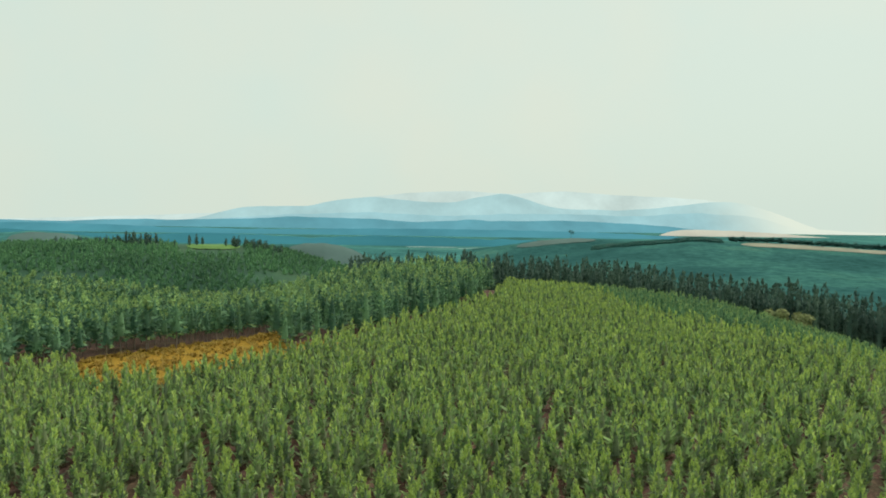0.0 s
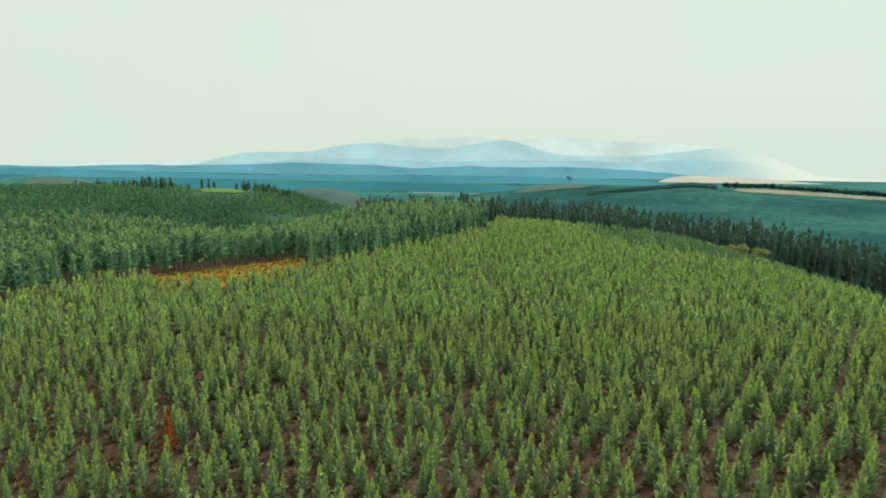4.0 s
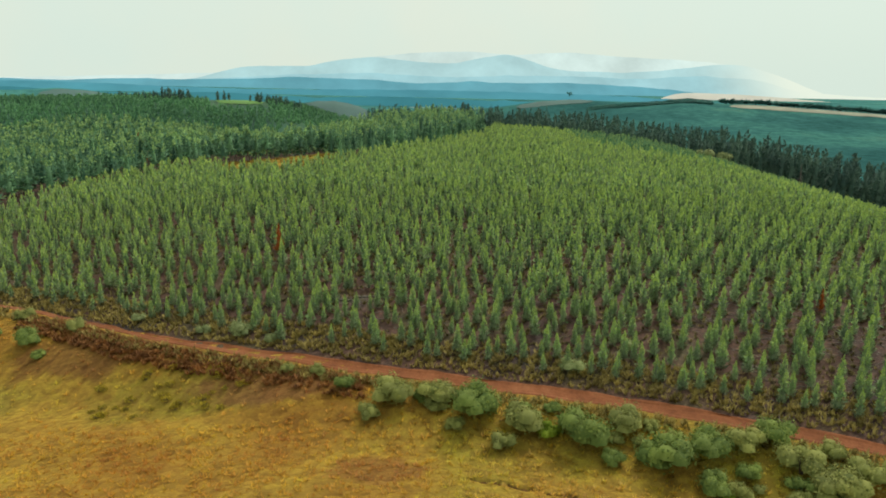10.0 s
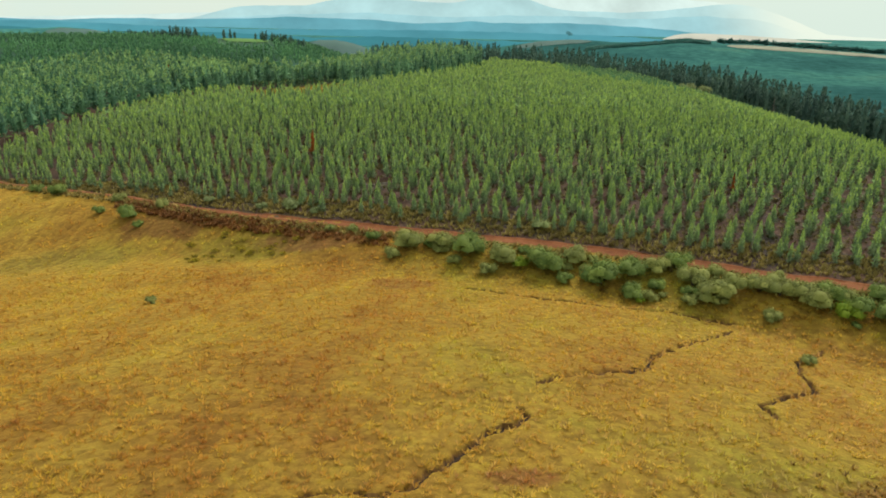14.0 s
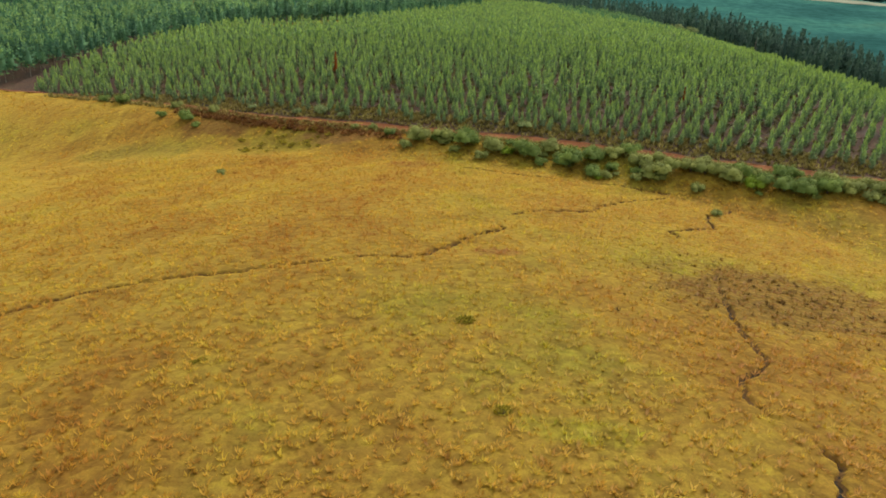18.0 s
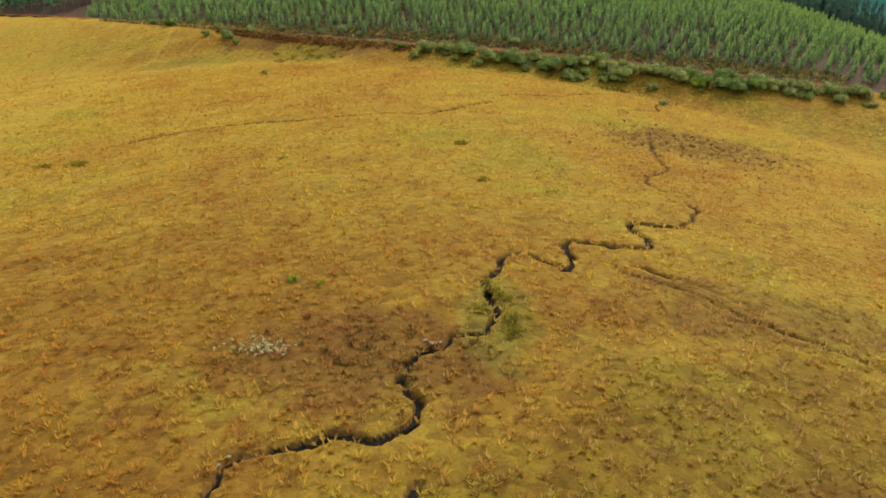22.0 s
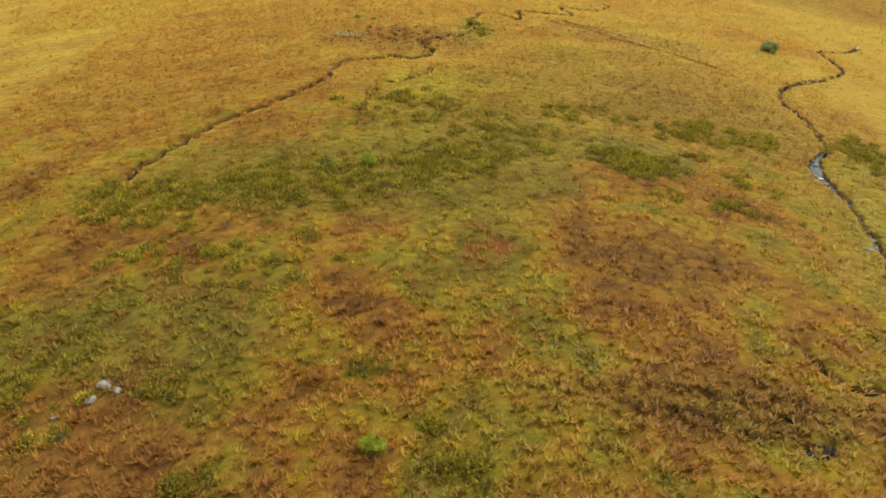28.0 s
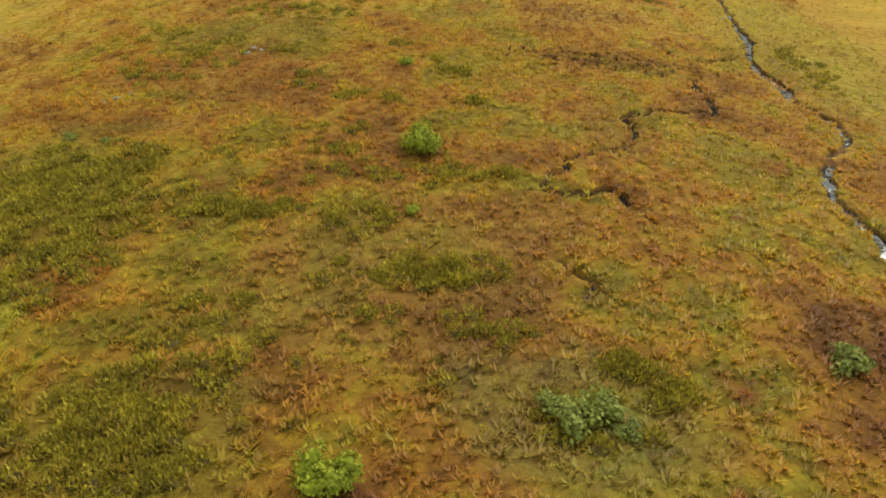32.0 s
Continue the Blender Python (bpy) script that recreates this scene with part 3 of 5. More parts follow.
def carve(x, y):
    """How deep the running water has cut at each place: a steep bank on one side, a sloping one on the other."""
    depth = np.zeros(x.shape)
    ragged = 0.05 * bumps(x, y, 0.9, 31) + 0.07 * bumps(x, y, 2.1, 32)
    for name, half, line, wide, strength, lean in LINES:
        x0, y0 = line.min(0) - 3
        x1, y1 = line.max(0) + 3
        sel = np.flatnonzero((x > x0) & (x < x1) & (y > y0) & (y < y1))
        if not len(sel):
            continue
        best = np.full(len(sel), 99.0)
        near, hand = np.zeros(len(sel), int), np.zeros(len(sel))
        for i in range(0, len(line) - 1):
            a, b = line[i], line[i + 1]
            ab = b - a
            px, py = x[sel] - a[0], y[sel] - a[1]
            t = np.clip((px * ab[0] + py * ab[1]) / (ab @ ab + 1e-9), 0, 1)
            d = np.hypot(px - t * ab[0], py - t * ab[1])
            closer = d < best
            best = np.where(closer, d, best)
            near = np.where(closer, i, near)
            hand = np.where(closer, np.sign(ab[0] * py - ab[1] * px), hand)
        w, k = wide[near], strength[near]
        slope = 0.10 + 0.50 * np.clip(0.25 + hand * lean[near], 0, 1)
        full = 0.46 if name == "ditch" else 0.62
        d = best + ragged[sel]
        cut = full * k * (1 - smooth(w * 0.75, w + slope, d)) + 0.09 * k * (1 - smooth(w, w + 0.75, d))
        depth[sel] = np.maximum(depth[sel], cut)
    return depth


def mesh_object(name, verts, faces, mat, parent=None, label="", smooth_shade=False, slots=None):
    me = bpy.data.meshes.new(name)
    verts, faces = np.asarray(verts, np.float32), np.asarray(faces, np.int32)
    k = faces.shape[1]
    me.vertices.add(len(verts))
    me.vertices.foreach_set("co", verts.ravel())
    me.loops.add(faces.size)
    me.loops.foreach_set("vertex_index", faces.ravel())
    me.polygons.add(len(faces))
    me.polygons.foreach_set("loop_start", np.arange(len(faces), dtype=np.int32) * k)
    me.update(calc_edges=True)
    if smooth_shade:
        me.polygons.foreach_set("use_smooth", np.ones(len(faces), bool))
    for m in (mat if isinstance(mat, tuple) else (mat,)):
        me.materials.append(m)
    if slots is not None:
        me.polygons.foreach_set("material_index", np.asarray(slots, np.int32))
    ob = new(name, me)
    if parent is not None:
        ob.parent = parent
    if label:
        ob["label"] = label
    return ob


def part(name, shape, mat, parent, label=""):
    """One mesh under a thing. shape: vertices, triangles and, where there are two materials, a slot for each triangle."""
    return mesh_object(name, shape[0], shape[1], mat, parent, label, slots=shape[2] if len(shape) > 2 else None)


def grid_faces(nx, ny):
    i = (np.arange(ny - 1)[:, None] * nx + np.arange(nx - 1)).ravel()
    return np.stack([i, i + 1, i + nx + 1, i + nx], 1)


# ---- ground, one sheet to the horizon ----
gx = np.concatenate([-np.geomspace(4950, 113, 54), np.arange(-112, -70, 1.4), np.arange(-70, 70, 1.0), np.arange(70, 112, 1.4), np.geomspace(113, 4950, 54)])
gy = np.concatenate([-np.geomspace(4950, 262, 24), np.arange(-260, 44, 1.0), np.arange(44, 300, 3), np.geomspace(300, 4950, 130)])
X, Y = np.meshgrid(gx, gy)
Z = land(X, Y)
near_wet = (np.abs(X) < 90) & (Y < 40)
Z = Z + np.where(near_wet, 0.22 * bumps(X, Y, 9, 5) + 0.06 * bumps(X, Y, 2.6, 6) * (Y < road_y(X) - 4), 0)
faces = grid_faces(len(gx), len(gy))
fx, fy = X.ravel()[faces].mean(1), Y.ravel()[faces].mean(1)
CLEARING = [(-70, 141), (-57, 114), (-43, 111), (-30, 121), (-22, 131), (-10, 152), (2, 176), (11, 200), (20, 226), (13, 222), (3, 184), (-10, 165), (-21, 149), (-31, 145), (-38, 168), (-54, 154)]


def inside(poly, x, y):
    hit = np.zeros(len(x), bool)
    for (x0, y0), (x1, y1) in zip(poly, poly[1:] + poly[:1]):
        cross = (y0 > y) != (y1 > y)
        hit ^= cross & (x < (x1 - x0) * (y - y0) / (y1 - y0 + 1e-9) + x0)
    return hit


slot = np.where(fy > road_y(fx) + 0.5, 1, 0)
slot = np.where(inside(CLEARING, fx, fy), 0, slot)
slot = np.where(fy + 0.45 * np.clip(np.abs(fx) - 40, 0, None) > 400, 2, slot)
fr, fb = np.hypot(fx, fy), np.arctan2(fx, np.maximum(fy, 1))
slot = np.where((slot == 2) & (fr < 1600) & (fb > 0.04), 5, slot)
slot = np.where((slot == 2) & (fr < 760) & (fb < -0.03), 6, slot)
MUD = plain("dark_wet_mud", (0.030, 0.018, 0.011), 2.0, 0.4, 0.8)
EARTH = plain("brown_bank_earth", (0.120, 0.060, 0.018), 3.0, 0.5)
GRASS = wet_grass()
# cells that water has cut are laid finer
cut_cell = np.zeros(len(faces), bool)
cell_x, cell_y = np.searchsorted(gx, fx) - 1, np.searchsorted(gy, fy) - 1
owner = {(a, b): n for n, (a, b) in enumerate(zip(cell_x.tolist(), cell_y.tolist())) if abs(fx[n]) < 72 and -262 < fy[n] < 40}
for name, half, line, wide, strength, lean in LINES:
    reach = half * 1.3 + 1.0
    for px, py in line:
        for ax in range(int(np.searchsorted(gx, px - reach)) - 1, int(np.searchsorted(gx, px + reach))):
            for ay in range(int(np.searchsorted(gy, py - reach)) - 1, int(np.searchsorted(gy, py + reach))):
                n = owner.get((ax, ay))
                if n is not None:
                    cut_cell[n] = True
verts = np.stack([X.ravel(), Y.ravel(), Z.ravel()], 1)
FINE = 6
u = np.linspace(0, 1, FINE + 1)
U, V = [m.ravel()[None, :, None] for m in np.meshgrid(u, u)]
corner = verts[faces[cut_cell]]
inner = corner[:, None, 0] * (1 - U) * (1 - V) + corner[:, None, 1] * U * (1 - V) + corner[:, None, 2] * U * V + corner[:, None, 3] * (1 - U) * V
DEPTH = carve(inner[:, :, 0].ravel(), inner[:, :, 1].ravel())
inner = inner.reshape(-1, 3)
inner[:, 2] -= DEPTH
small = grid_faces(FINE + 1, FINE + 1)
fine_faces = (small[None] + (np.arange(int(cut_cell.sum())) * (FINE + 1) ** 2)[:, None, None]).reshape(-1, 4)
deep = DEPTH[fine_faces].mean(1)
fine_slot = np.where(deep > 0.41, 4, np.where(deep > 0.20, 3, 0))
ground = mesh_object("ground", np.concatenate([verts, inner]), np.concatenate([faces[~cut_cell], fine_faces + len(verts)]), (GRASS, forest_floor(), hazed_far_land(), EARTH, MUD, hazed_far_land("hazed_plateau_woods", 0.70), hill_ground()), smooth_shade=True, slots=np.concatenate([slot[~cut_cell], fine_slot]))
tagged(ground, "golden wet grassland, red forest soil and a far wooded valley", "ground", kind="structure")

rx = np.arange(-250, 200, 0.7)
across = np.linspace(-1.75, 1.75, 13)
strip = []
for s in across:
    edge = 0.45 * bumps(rx, 0 * rx + 40 * s, 5, 8) * (abs(s) > 1.0)
    y = road_y(rx) + (s + edge) * 0.70
    rut = 0.07 * np.exp(-((abs(s) - 0.85) / 0.3) ** 2)
    strip.append(np.stack([rx, y, land(rx, y) + 0.22 * bumps(rx, y, 9, 5) + 0.10 - rut - 0.12 * (abs(s) > 1.6)], 1))
road = mesh_object("road", np.concatenate(strip), grid_faces(len(rx), len(across)), dirt_road(), smooth_shade=True)
tagged(road, "narrow rutted red dirt road along the edge of the pines", "dirt road", kind="structure")

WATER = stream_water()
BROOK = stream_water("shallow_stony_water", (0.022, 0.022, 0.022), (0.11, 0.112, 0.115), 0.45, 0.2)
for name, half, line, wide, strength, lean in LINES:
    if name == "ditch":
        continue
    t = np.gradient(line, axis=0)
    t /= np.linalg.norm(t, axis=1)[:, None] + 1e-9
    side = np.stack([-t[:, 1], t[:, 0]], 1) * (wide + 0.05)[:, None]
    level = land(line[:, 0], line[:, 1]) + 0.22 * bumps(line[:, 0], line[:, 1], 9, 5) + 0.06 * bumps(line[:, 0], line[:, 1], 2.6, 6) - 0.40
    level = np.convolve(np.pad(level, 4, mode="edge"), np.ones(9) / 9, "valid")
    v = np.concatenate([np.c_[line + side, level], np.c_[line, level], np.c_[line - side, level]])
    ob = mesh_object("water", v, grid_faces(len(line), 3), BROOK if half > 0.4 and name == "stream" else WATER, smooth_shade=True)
    tagged(ob, "dark narrow water winding through the grass", "stream", kind="structure")


# ---- shapes of plants ----
def pine(height, width, tufts, seed, bare=0.08, power=0.7, fat=1.0, fresh=0.84, old=0.0, lift=0.45):
    """The crown of a pine: whorls of narrow up-turned sprays, fresher and painted lighter towards the tip, painted
    shaded low down.
    """
    r = np.random.default_rng(seed)
    u = np.sort(r.uniform(0, 1, tufts) ** 1.05)
    z = height * (bare + (0.97 - bare) * u)
    reach = width * 0.5 * np.clip((1 - u) ** power * (0.6 + 0.4 * np.minimum(1, u * 5)), 0.06, 1) * r.uniform(0.45, 1.12, tufts)
    a = r.uniform(0, 6.283, tufts)
    out = np.stack([np.cos(a), np.sin(a), np.zeros(tufts)], 1)
    side = np.stack([-np.sin(a), np.cos(a), np.zeros(tufts)], 1)
    depth = r.uniform(0.5, 1.0, tufts)
    c = out * (reach * depth)[:, None]
    c[:, 2] = z
    s = fat * (0.05 * height ** 0.5 + 0.22 * reach + 0.02 * width) * r.uniform(0.7, 1.3, tufts) * (90.0 / tufts) ** 0.4
    up = np.array([0, 0, 1.0])
    rise = (lift + 0.75 * u + r.normal(0, 0.3, tufts))[:, None]
    d = out * np.cos(rise) + up * np.sin(rise)
    roll = r.uniform(-1.2, 1.2, tufts)[:, None]
    across = side * np.cos(roll) + np.cross(d, side) * np.sin(roll)
    s = s[:, None]
    long = s * r.uniform(0.9, 1.5, (tufts, 1))
    v = np.stack([c + d * long, c + across * s * 0.58 - d * long * 0.6, c - across * s * 0.58 - d * long * 0.6], 1).reshape(-1, 3)
    f = np.arange(tufts * 3).reshape(-1, 3)
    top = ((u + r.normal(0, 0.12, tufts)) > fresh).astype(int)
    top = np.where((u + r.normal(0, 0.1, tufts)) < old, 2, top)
    # the dense inside of the crown, in two rings: a dark filler for its shaded depth
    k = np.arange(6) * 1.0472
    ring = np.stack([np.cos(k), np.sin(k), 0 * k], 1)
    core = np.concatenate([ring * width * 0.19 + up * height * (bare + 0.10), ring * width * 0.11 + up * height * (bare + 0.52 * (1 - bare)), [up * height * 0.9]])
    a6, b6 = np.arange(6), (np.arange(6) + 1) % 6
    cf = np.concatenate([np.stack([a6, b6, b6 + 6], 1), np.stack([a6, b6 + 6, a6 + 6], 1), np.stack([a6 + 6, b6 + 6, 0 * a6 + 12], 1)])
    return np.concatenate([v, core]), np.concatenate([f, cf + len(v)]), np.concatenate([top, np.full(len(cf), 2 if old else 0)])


def trunk(height, radius, sides=5, lean=0.0):
    a = np.arange(sides) * 6.283 / sides
    ring = np.stack([np.cos(a), np.sin(a), 0 * a], 1)
    v = np.concatenate([ring * radius - [0, 0, 0.3], ring * radius * 0.75 + [lean * 0.4, 0, height * 0.5], ring * radius * 0.25 + [lean, 0, height]])
    i = np.arange(sides)
    j = (i + 1) % sides
    f = np.concatenate([np.concatenate([np.stack([i, j, j + sides], 1), np.stack([i, j + sides, i + sides], 1)]) + k * sides for k in (0, 1)])
    return v, f


def leaves(radius, height, count, seed, size=0.2, lobes=7, base=0.0, dense=0.0):
    """A bush: several leafy lobes of many small leaves, hollow inside."""
    r = np.random.default_rng(seed)
    la = r.uniform(0, 6.283, lobes)
    ld = radius * r.uniform(0.25, 0.7, lobes)
    lc = np.stack([np.cos(la) * ld, np.sin(la) * ld, height * r.uniform(0.18, 0.62, lobes)], 1)
    lr = np.minimum(radius, height) * r.uniform(0.42, 0.66, lobes)
    k = r.integers(0, lobes, count)
    d = r.normal(0, 1, (count, 3))
    d[:, 2] = np.where(d[:, 2] < -0.3, -d[:, 2], d[:, 2])
    d /= np.linalg.norm(d, axis=1)[:, None]
    c = lc[k] + d * (lr[k] * r.uniform(0.7, 1.06, count))[:, None]
    c[:, 2] = np.maximum(c[:, 2], 0.06) + base
    e1 = np.cross(d, r.normal(0, 1, (count, 3)))
    e1 /= np.linalg.norm(e1, axis=1)[:, None]
    e2 = np.cross(d, e1) + d * r.uniform(-0.2, 0.8, (count, 1))
    s = size * r.uniform(0.6, 1.4, (count, 1))
    v = np.stack([c + e2 * s, c + e1 * s * 0.6, c - e2 * s, c - e1 * s * 0.6], 1).reshape(-1, 3)
    i = np.arange(count)[:, None] * 4
    f = np.concatenate([i + [0, 1, 2], i + [0, 2, 3]], 1).reshape(-1, 3)
    if dense:
        # the close twigs inside each lobe
        ring = np.arange(7) * 0.8976
        ball = np.concatenate([[[np.cos(q) * w, np.sin(q) * w, h] for q in ring + w] for w, h in ((0.95, -0.1), (0.72, 0.6))] + [[[0, 0, 0.93]]])
        a7, b7 = np.arange(7), (np.arange(7) + 1) % 7
        bf = np.concatenate([np.stack([a7, b7, b7 + 7], 1), np.stack([a7, b7 + 7, a7 + 7], 1), np.stack([a7 + 7, b7 + 7, 0 * a7 + 14], 1)])
        for k in range(lobes):
            f = np.concatenate([f, bf + len(v)])
            v = np.concatenate([v, ball * lr[k] * dense + lc[k] + [0, 0, base]])
    return v, f


def stems(radius, height, count, seed, thick=0.05):
    r = np.random.default_rng(seed)
    vs, fs = [], []
    for k in range(count):
        v, f = trunk(height * r.uniform(0.5, 0.8), thick, 4)
        a, lean = r.uniform(0, 6.283), radius * r.uniform(0.2, 0.6)
        v = v.copy()
        h = np.clip(v[:, 2:3] / height, 0, 1)
        v[:, :2] += h * lean * np.array([math.cos(a), math.sin(a)])
        vs.append(v)
        fs.append(f + k * len(v))
    return np.concatenate(vs), np.concatenate(fs)


def tussock(seed, blades=8, height=0.27, spread=0.5, width=0.075):
    """A tuft of thin leaning blades, joined at the root."""
    r = np.random.default_rng(seed)
    a = r.uniform(0, 6.283, blades)
    d = np.stack([np.cos(a), np.sin(a), 0 * a], 1)
    n = np.stack([-np.sin(a), np.cos(a), 0 * a], 1) * width * r.uniform(1.2, 2.4, (blades, 1))
    h = height * r.uniform(0.45, 1.1, blades)
    tip = d * spread * r.uniform(0.15, 1.0, (blades, 1)) + np.c_[0 * a, 0 * a, h]
    bend = tip * [0.55, 0.55, 0.5] + n
    v = np.concatenate([[[0, 0, -0.05]], np.stack([bend, tip], 1).reshape(-1, 3)])
    k = np.arange(blades) * 2 + 1
    return v, np.stack([0 * k, k, k + 1], 1)


def surface(x, y):
    z = land(x, y)
    return z + np.where((np.abs(x) < 90) & (y < 40), 0.22 * bumps(x, y, 9, 5), 0)


def scatter(name, templates, xy, scale, mat, label, category, sink=0.05, parent=None, tall=None):
    """Many copies of a few templates as one mesh."""
    z = surface(xy[:, 0], xy[:, 1]) - sink
    which = RNG.integers(0, len(templates), len(xy))
    turn = RNG.uniform(0, 6.283, len(xy))
    tall = scale if tall is None else tall
    vs, fs, ss, base = [], [], [], 0
    for k, t in enumerate(templates):
        v, f = t[0], t[1]
        n = np.flatnonzero(which == k)
        if not len(n):
            continue
        c, s = np.cos(turn[n])[:, None], np.sin(turn[n])[:, None]
        w = np.empty((len(n), len(v), 3), np.float32)
        sc = scale[n][:, None]
        w[:, :, 0] = (c * v[:, 0] - s * v[:, 1]) * sc + xy[n, 0][:, None]
        w[:, :, 1] = (s * v[:, 0] + c * v[:, 1]) * sc + xy[n, 1][:, None]
        w[:, :, 2] = v[:, 2] * tall[n][:, None] + z[n][:, None]
        vs.append(w.reshape(-1, 3))
        fs.append((f[None] + (np.arange(len(n)) * len(v))[:, None, None]).reshape(-1, 3) + base)
        ss.append(np.tile(t[2] if len(t) > 2 else np.zeros(len(f), int), len(n)))
        base += len(n) * len(v)
    ob = mesh_object(name, np.concatenate(vs), np.concatenate(fs), mat, slots=np.concatenate(ss))
    return tagged(ob, label, category, kind="stuff")


def planted(poly, row, step, angle, jitter):
    """Trees in rows over a plot of land."""
    p = np.array(poly)
    mid, r = p.mean(0), np.ptp(p, 0).max()
    a, b = np.meshgrid(np.arange(-r, r, row), np.arange(-r, r, step))
    a, b = a.ravel() + RNG.normal(0, jitter, a.size), b.ravel() + RNG.normal(0, jitter * 1.5, b.size)
    c, s = math.cos(radians(angle)), math.sin(radians(angle))
    x, y = mid[0] + a * c + b * s, mid[1] - a * s + b * c
    keep = inside(poly, x, y)
    return np.stack([x[keep], y[keep]], 1)


def strewn(n, x0, x1, y0, y1):
    return np.stack([RNG.uniform(x0, x1, n), RNG.uniform(y0, y1, n)], 1)


# ---- the young plantation ----
YOUNG_PLOT = [(-106, 55), (-72, 35.5), (-57, 29), (-35, 17.2), (-15, 9.6), (1, 4.6), (17, 0.6), (31, -4.4), (44, -9.4), (75, -18.2), (125, -28), (125, 230), (90, 290), (40, 290), (24, 262), (17, 226), (11, 203), (1, 178), (-10, 160), (-19, 144), (-25, 129), (-30, 120), (-43, 111), (-57, 114), (-66, 132), (-78, 121), (-92, 102), (-110, 66)]
xy = planted(YOUNG_PLOT, 2.32, 1.85, 32, 0.42)
xy = xy[RNG.uniform(0, 1, len(xy)) > 0.05]
xy = xy[np.hypot(xy[:, 0] + 12, xy[:, 1] - 20.6) > 2.6]
xy = xy[np.hypot(xy[:, 0] + 25.9, xy[:, 1] - 38.2) > 1.3]
sparse = (xy[:, 0] > 52) & (xy[:, 1] > 245 - 1.05 * xy[:, 0])
xy = xy[~sparse | (RNG.uniform(0, 1, len(xy)) > 0.30)]
sparse = (xy[:, 0] > 52) & (xy[:, 1] > 245 - 1.05 * xy[:, 0])
away = xy[:, 1] - road_y(xy[:, 0])
grown = RNG.uniform(0.70, 1.10, len(xy)) * (0.72 + 0.26 * smooth(0, 75, away))
first = np.flatnonzero((np.abs(xy[:, 0] - 5) < 46))
first = first[np.argsort(away[first])][:300]
kinds = []
for k in range(6):
    tree = tagged(new("young_pine"), "slender young green pine at the plantation edge", "pine tree", "young pines along the road")
    part("crown", pine(4.9, 1.95 + 0.10 * k, 420, 100 + k, fat=1.15, fresh=0.66, old=0.34), (YOUNG, FRESH, LOW_SHADED), tree)
    part("trunk", trunk(4.6, 0.07), BARK, tree, "thin grey-brown trunk")
    kinds.append(tree)
for n, i in enumerate(first):
    x, y = xy[i]
    m = pose(x, y, float(surface(x, y)) - 0.05, RNG.normal(0, 1.2), RNG.normal(0, 1.2), RNG.uniform(0, 360))
    if n < len(kinds):
        tree = kinds[n]
        tree.matrix_basis = m
    else:
        tree = copy_thing(kinds[n % 6], m)
    tree.scale = (float(grown[i]),) * 3
rest = np.setdiff1d(np.arange(len(xy)), first)
thin_rows = rest[sparse[rest]]
rest = rest[~sparse[rest]]
middle, back = rest[xy[rest, 1] < 75], rest[xy[rest, 1] >= 75]
PINES = "dense rows of young green pines on red soil"
scatter("young_pine_rows", [pine(5.0, 2.2, 140, 200 + s, fat=1.2, fresh=0.66, old=0.34) for s in range(8)], xy[middle], grown[middle], (YOUNG, FRESH, LOW_SHADED), PINES, "pine trees")
scatter("young_pine_rows", [pine(5.0, 2.4, 54, 220 + s, fat=1.2, fresh=0.72, old=0.32) for s in range(8)], xy[back], grown[back], (YOUNG, FRESH, LOW_SHADED), PINES, "pine trees")
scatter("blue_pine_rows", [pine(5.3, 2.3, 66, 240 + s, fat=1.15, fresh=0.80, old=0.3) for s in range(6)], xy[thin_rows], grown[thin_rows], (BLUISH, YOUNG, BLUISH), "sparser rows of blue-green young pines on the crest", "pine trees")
scatter("young_pine_trunks", [trunk(4.0, 0.07, 3)], xy[middle], grown[middle], BARK, "thin trunks of the young pines", "tree trunks")

# ---- mature pines ----
MATURE_PLOT = [(-114, 68), (-95, 104), (-80, 124), (-65, 139), (-52, 148), (-38, 162), (-44, 200), (-56, 290), (-120, 310), (-290, 300), (-290, 110), (-180, 84)]
LOBE_PLOT = [(-31, 145), (-21, 148.5), (-11, 164), (1, 183), (11, 214), (19, 262), (-40, 290), (-56, 290), (-44, 200), (-38, 162), (-33, 150)]
xy = planted(MATURE_PLOT, 4.5, 4.0, 12, 0.8)
size = RNG.uniform(0.70, 1.10, len(xy))
edge = (xy[:, 1] < 190) & (xy[:, 0] > -150)
MATURES = "tall dark green mature pines in a dense block"
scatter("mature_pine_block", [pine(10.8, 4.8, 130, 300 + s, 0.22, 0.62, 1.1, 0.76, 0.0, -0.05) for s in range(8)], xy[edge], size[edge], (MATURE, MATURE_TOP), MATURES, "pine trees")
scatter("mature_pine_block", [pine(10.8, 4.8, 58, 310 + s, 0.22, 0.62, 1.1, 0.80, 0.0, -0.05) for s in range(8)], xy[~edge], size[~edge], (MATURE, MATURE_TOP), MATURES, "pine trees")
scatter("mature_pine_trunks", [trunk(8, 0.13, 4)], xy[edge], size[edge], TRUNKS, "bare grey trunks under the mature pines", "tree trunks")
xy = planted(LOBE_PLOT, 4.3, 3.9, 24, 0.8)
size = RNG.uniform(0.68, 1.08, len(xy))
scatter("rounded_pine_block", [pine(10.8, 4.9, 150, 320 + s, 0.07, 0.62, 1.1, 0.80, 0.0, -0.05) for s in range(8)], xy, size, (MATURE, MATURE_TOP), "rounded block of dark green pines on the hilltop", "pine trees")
BELT = [(-42, 330), (4, 322), (50, 308), (97, 285), (150, 245), (215, 195), (235, 215), (165, 285), (105, 330), (20, 360), (-42, 360)]
xy = planted(BELT, 4.2, 4.2, 30, 1.2)
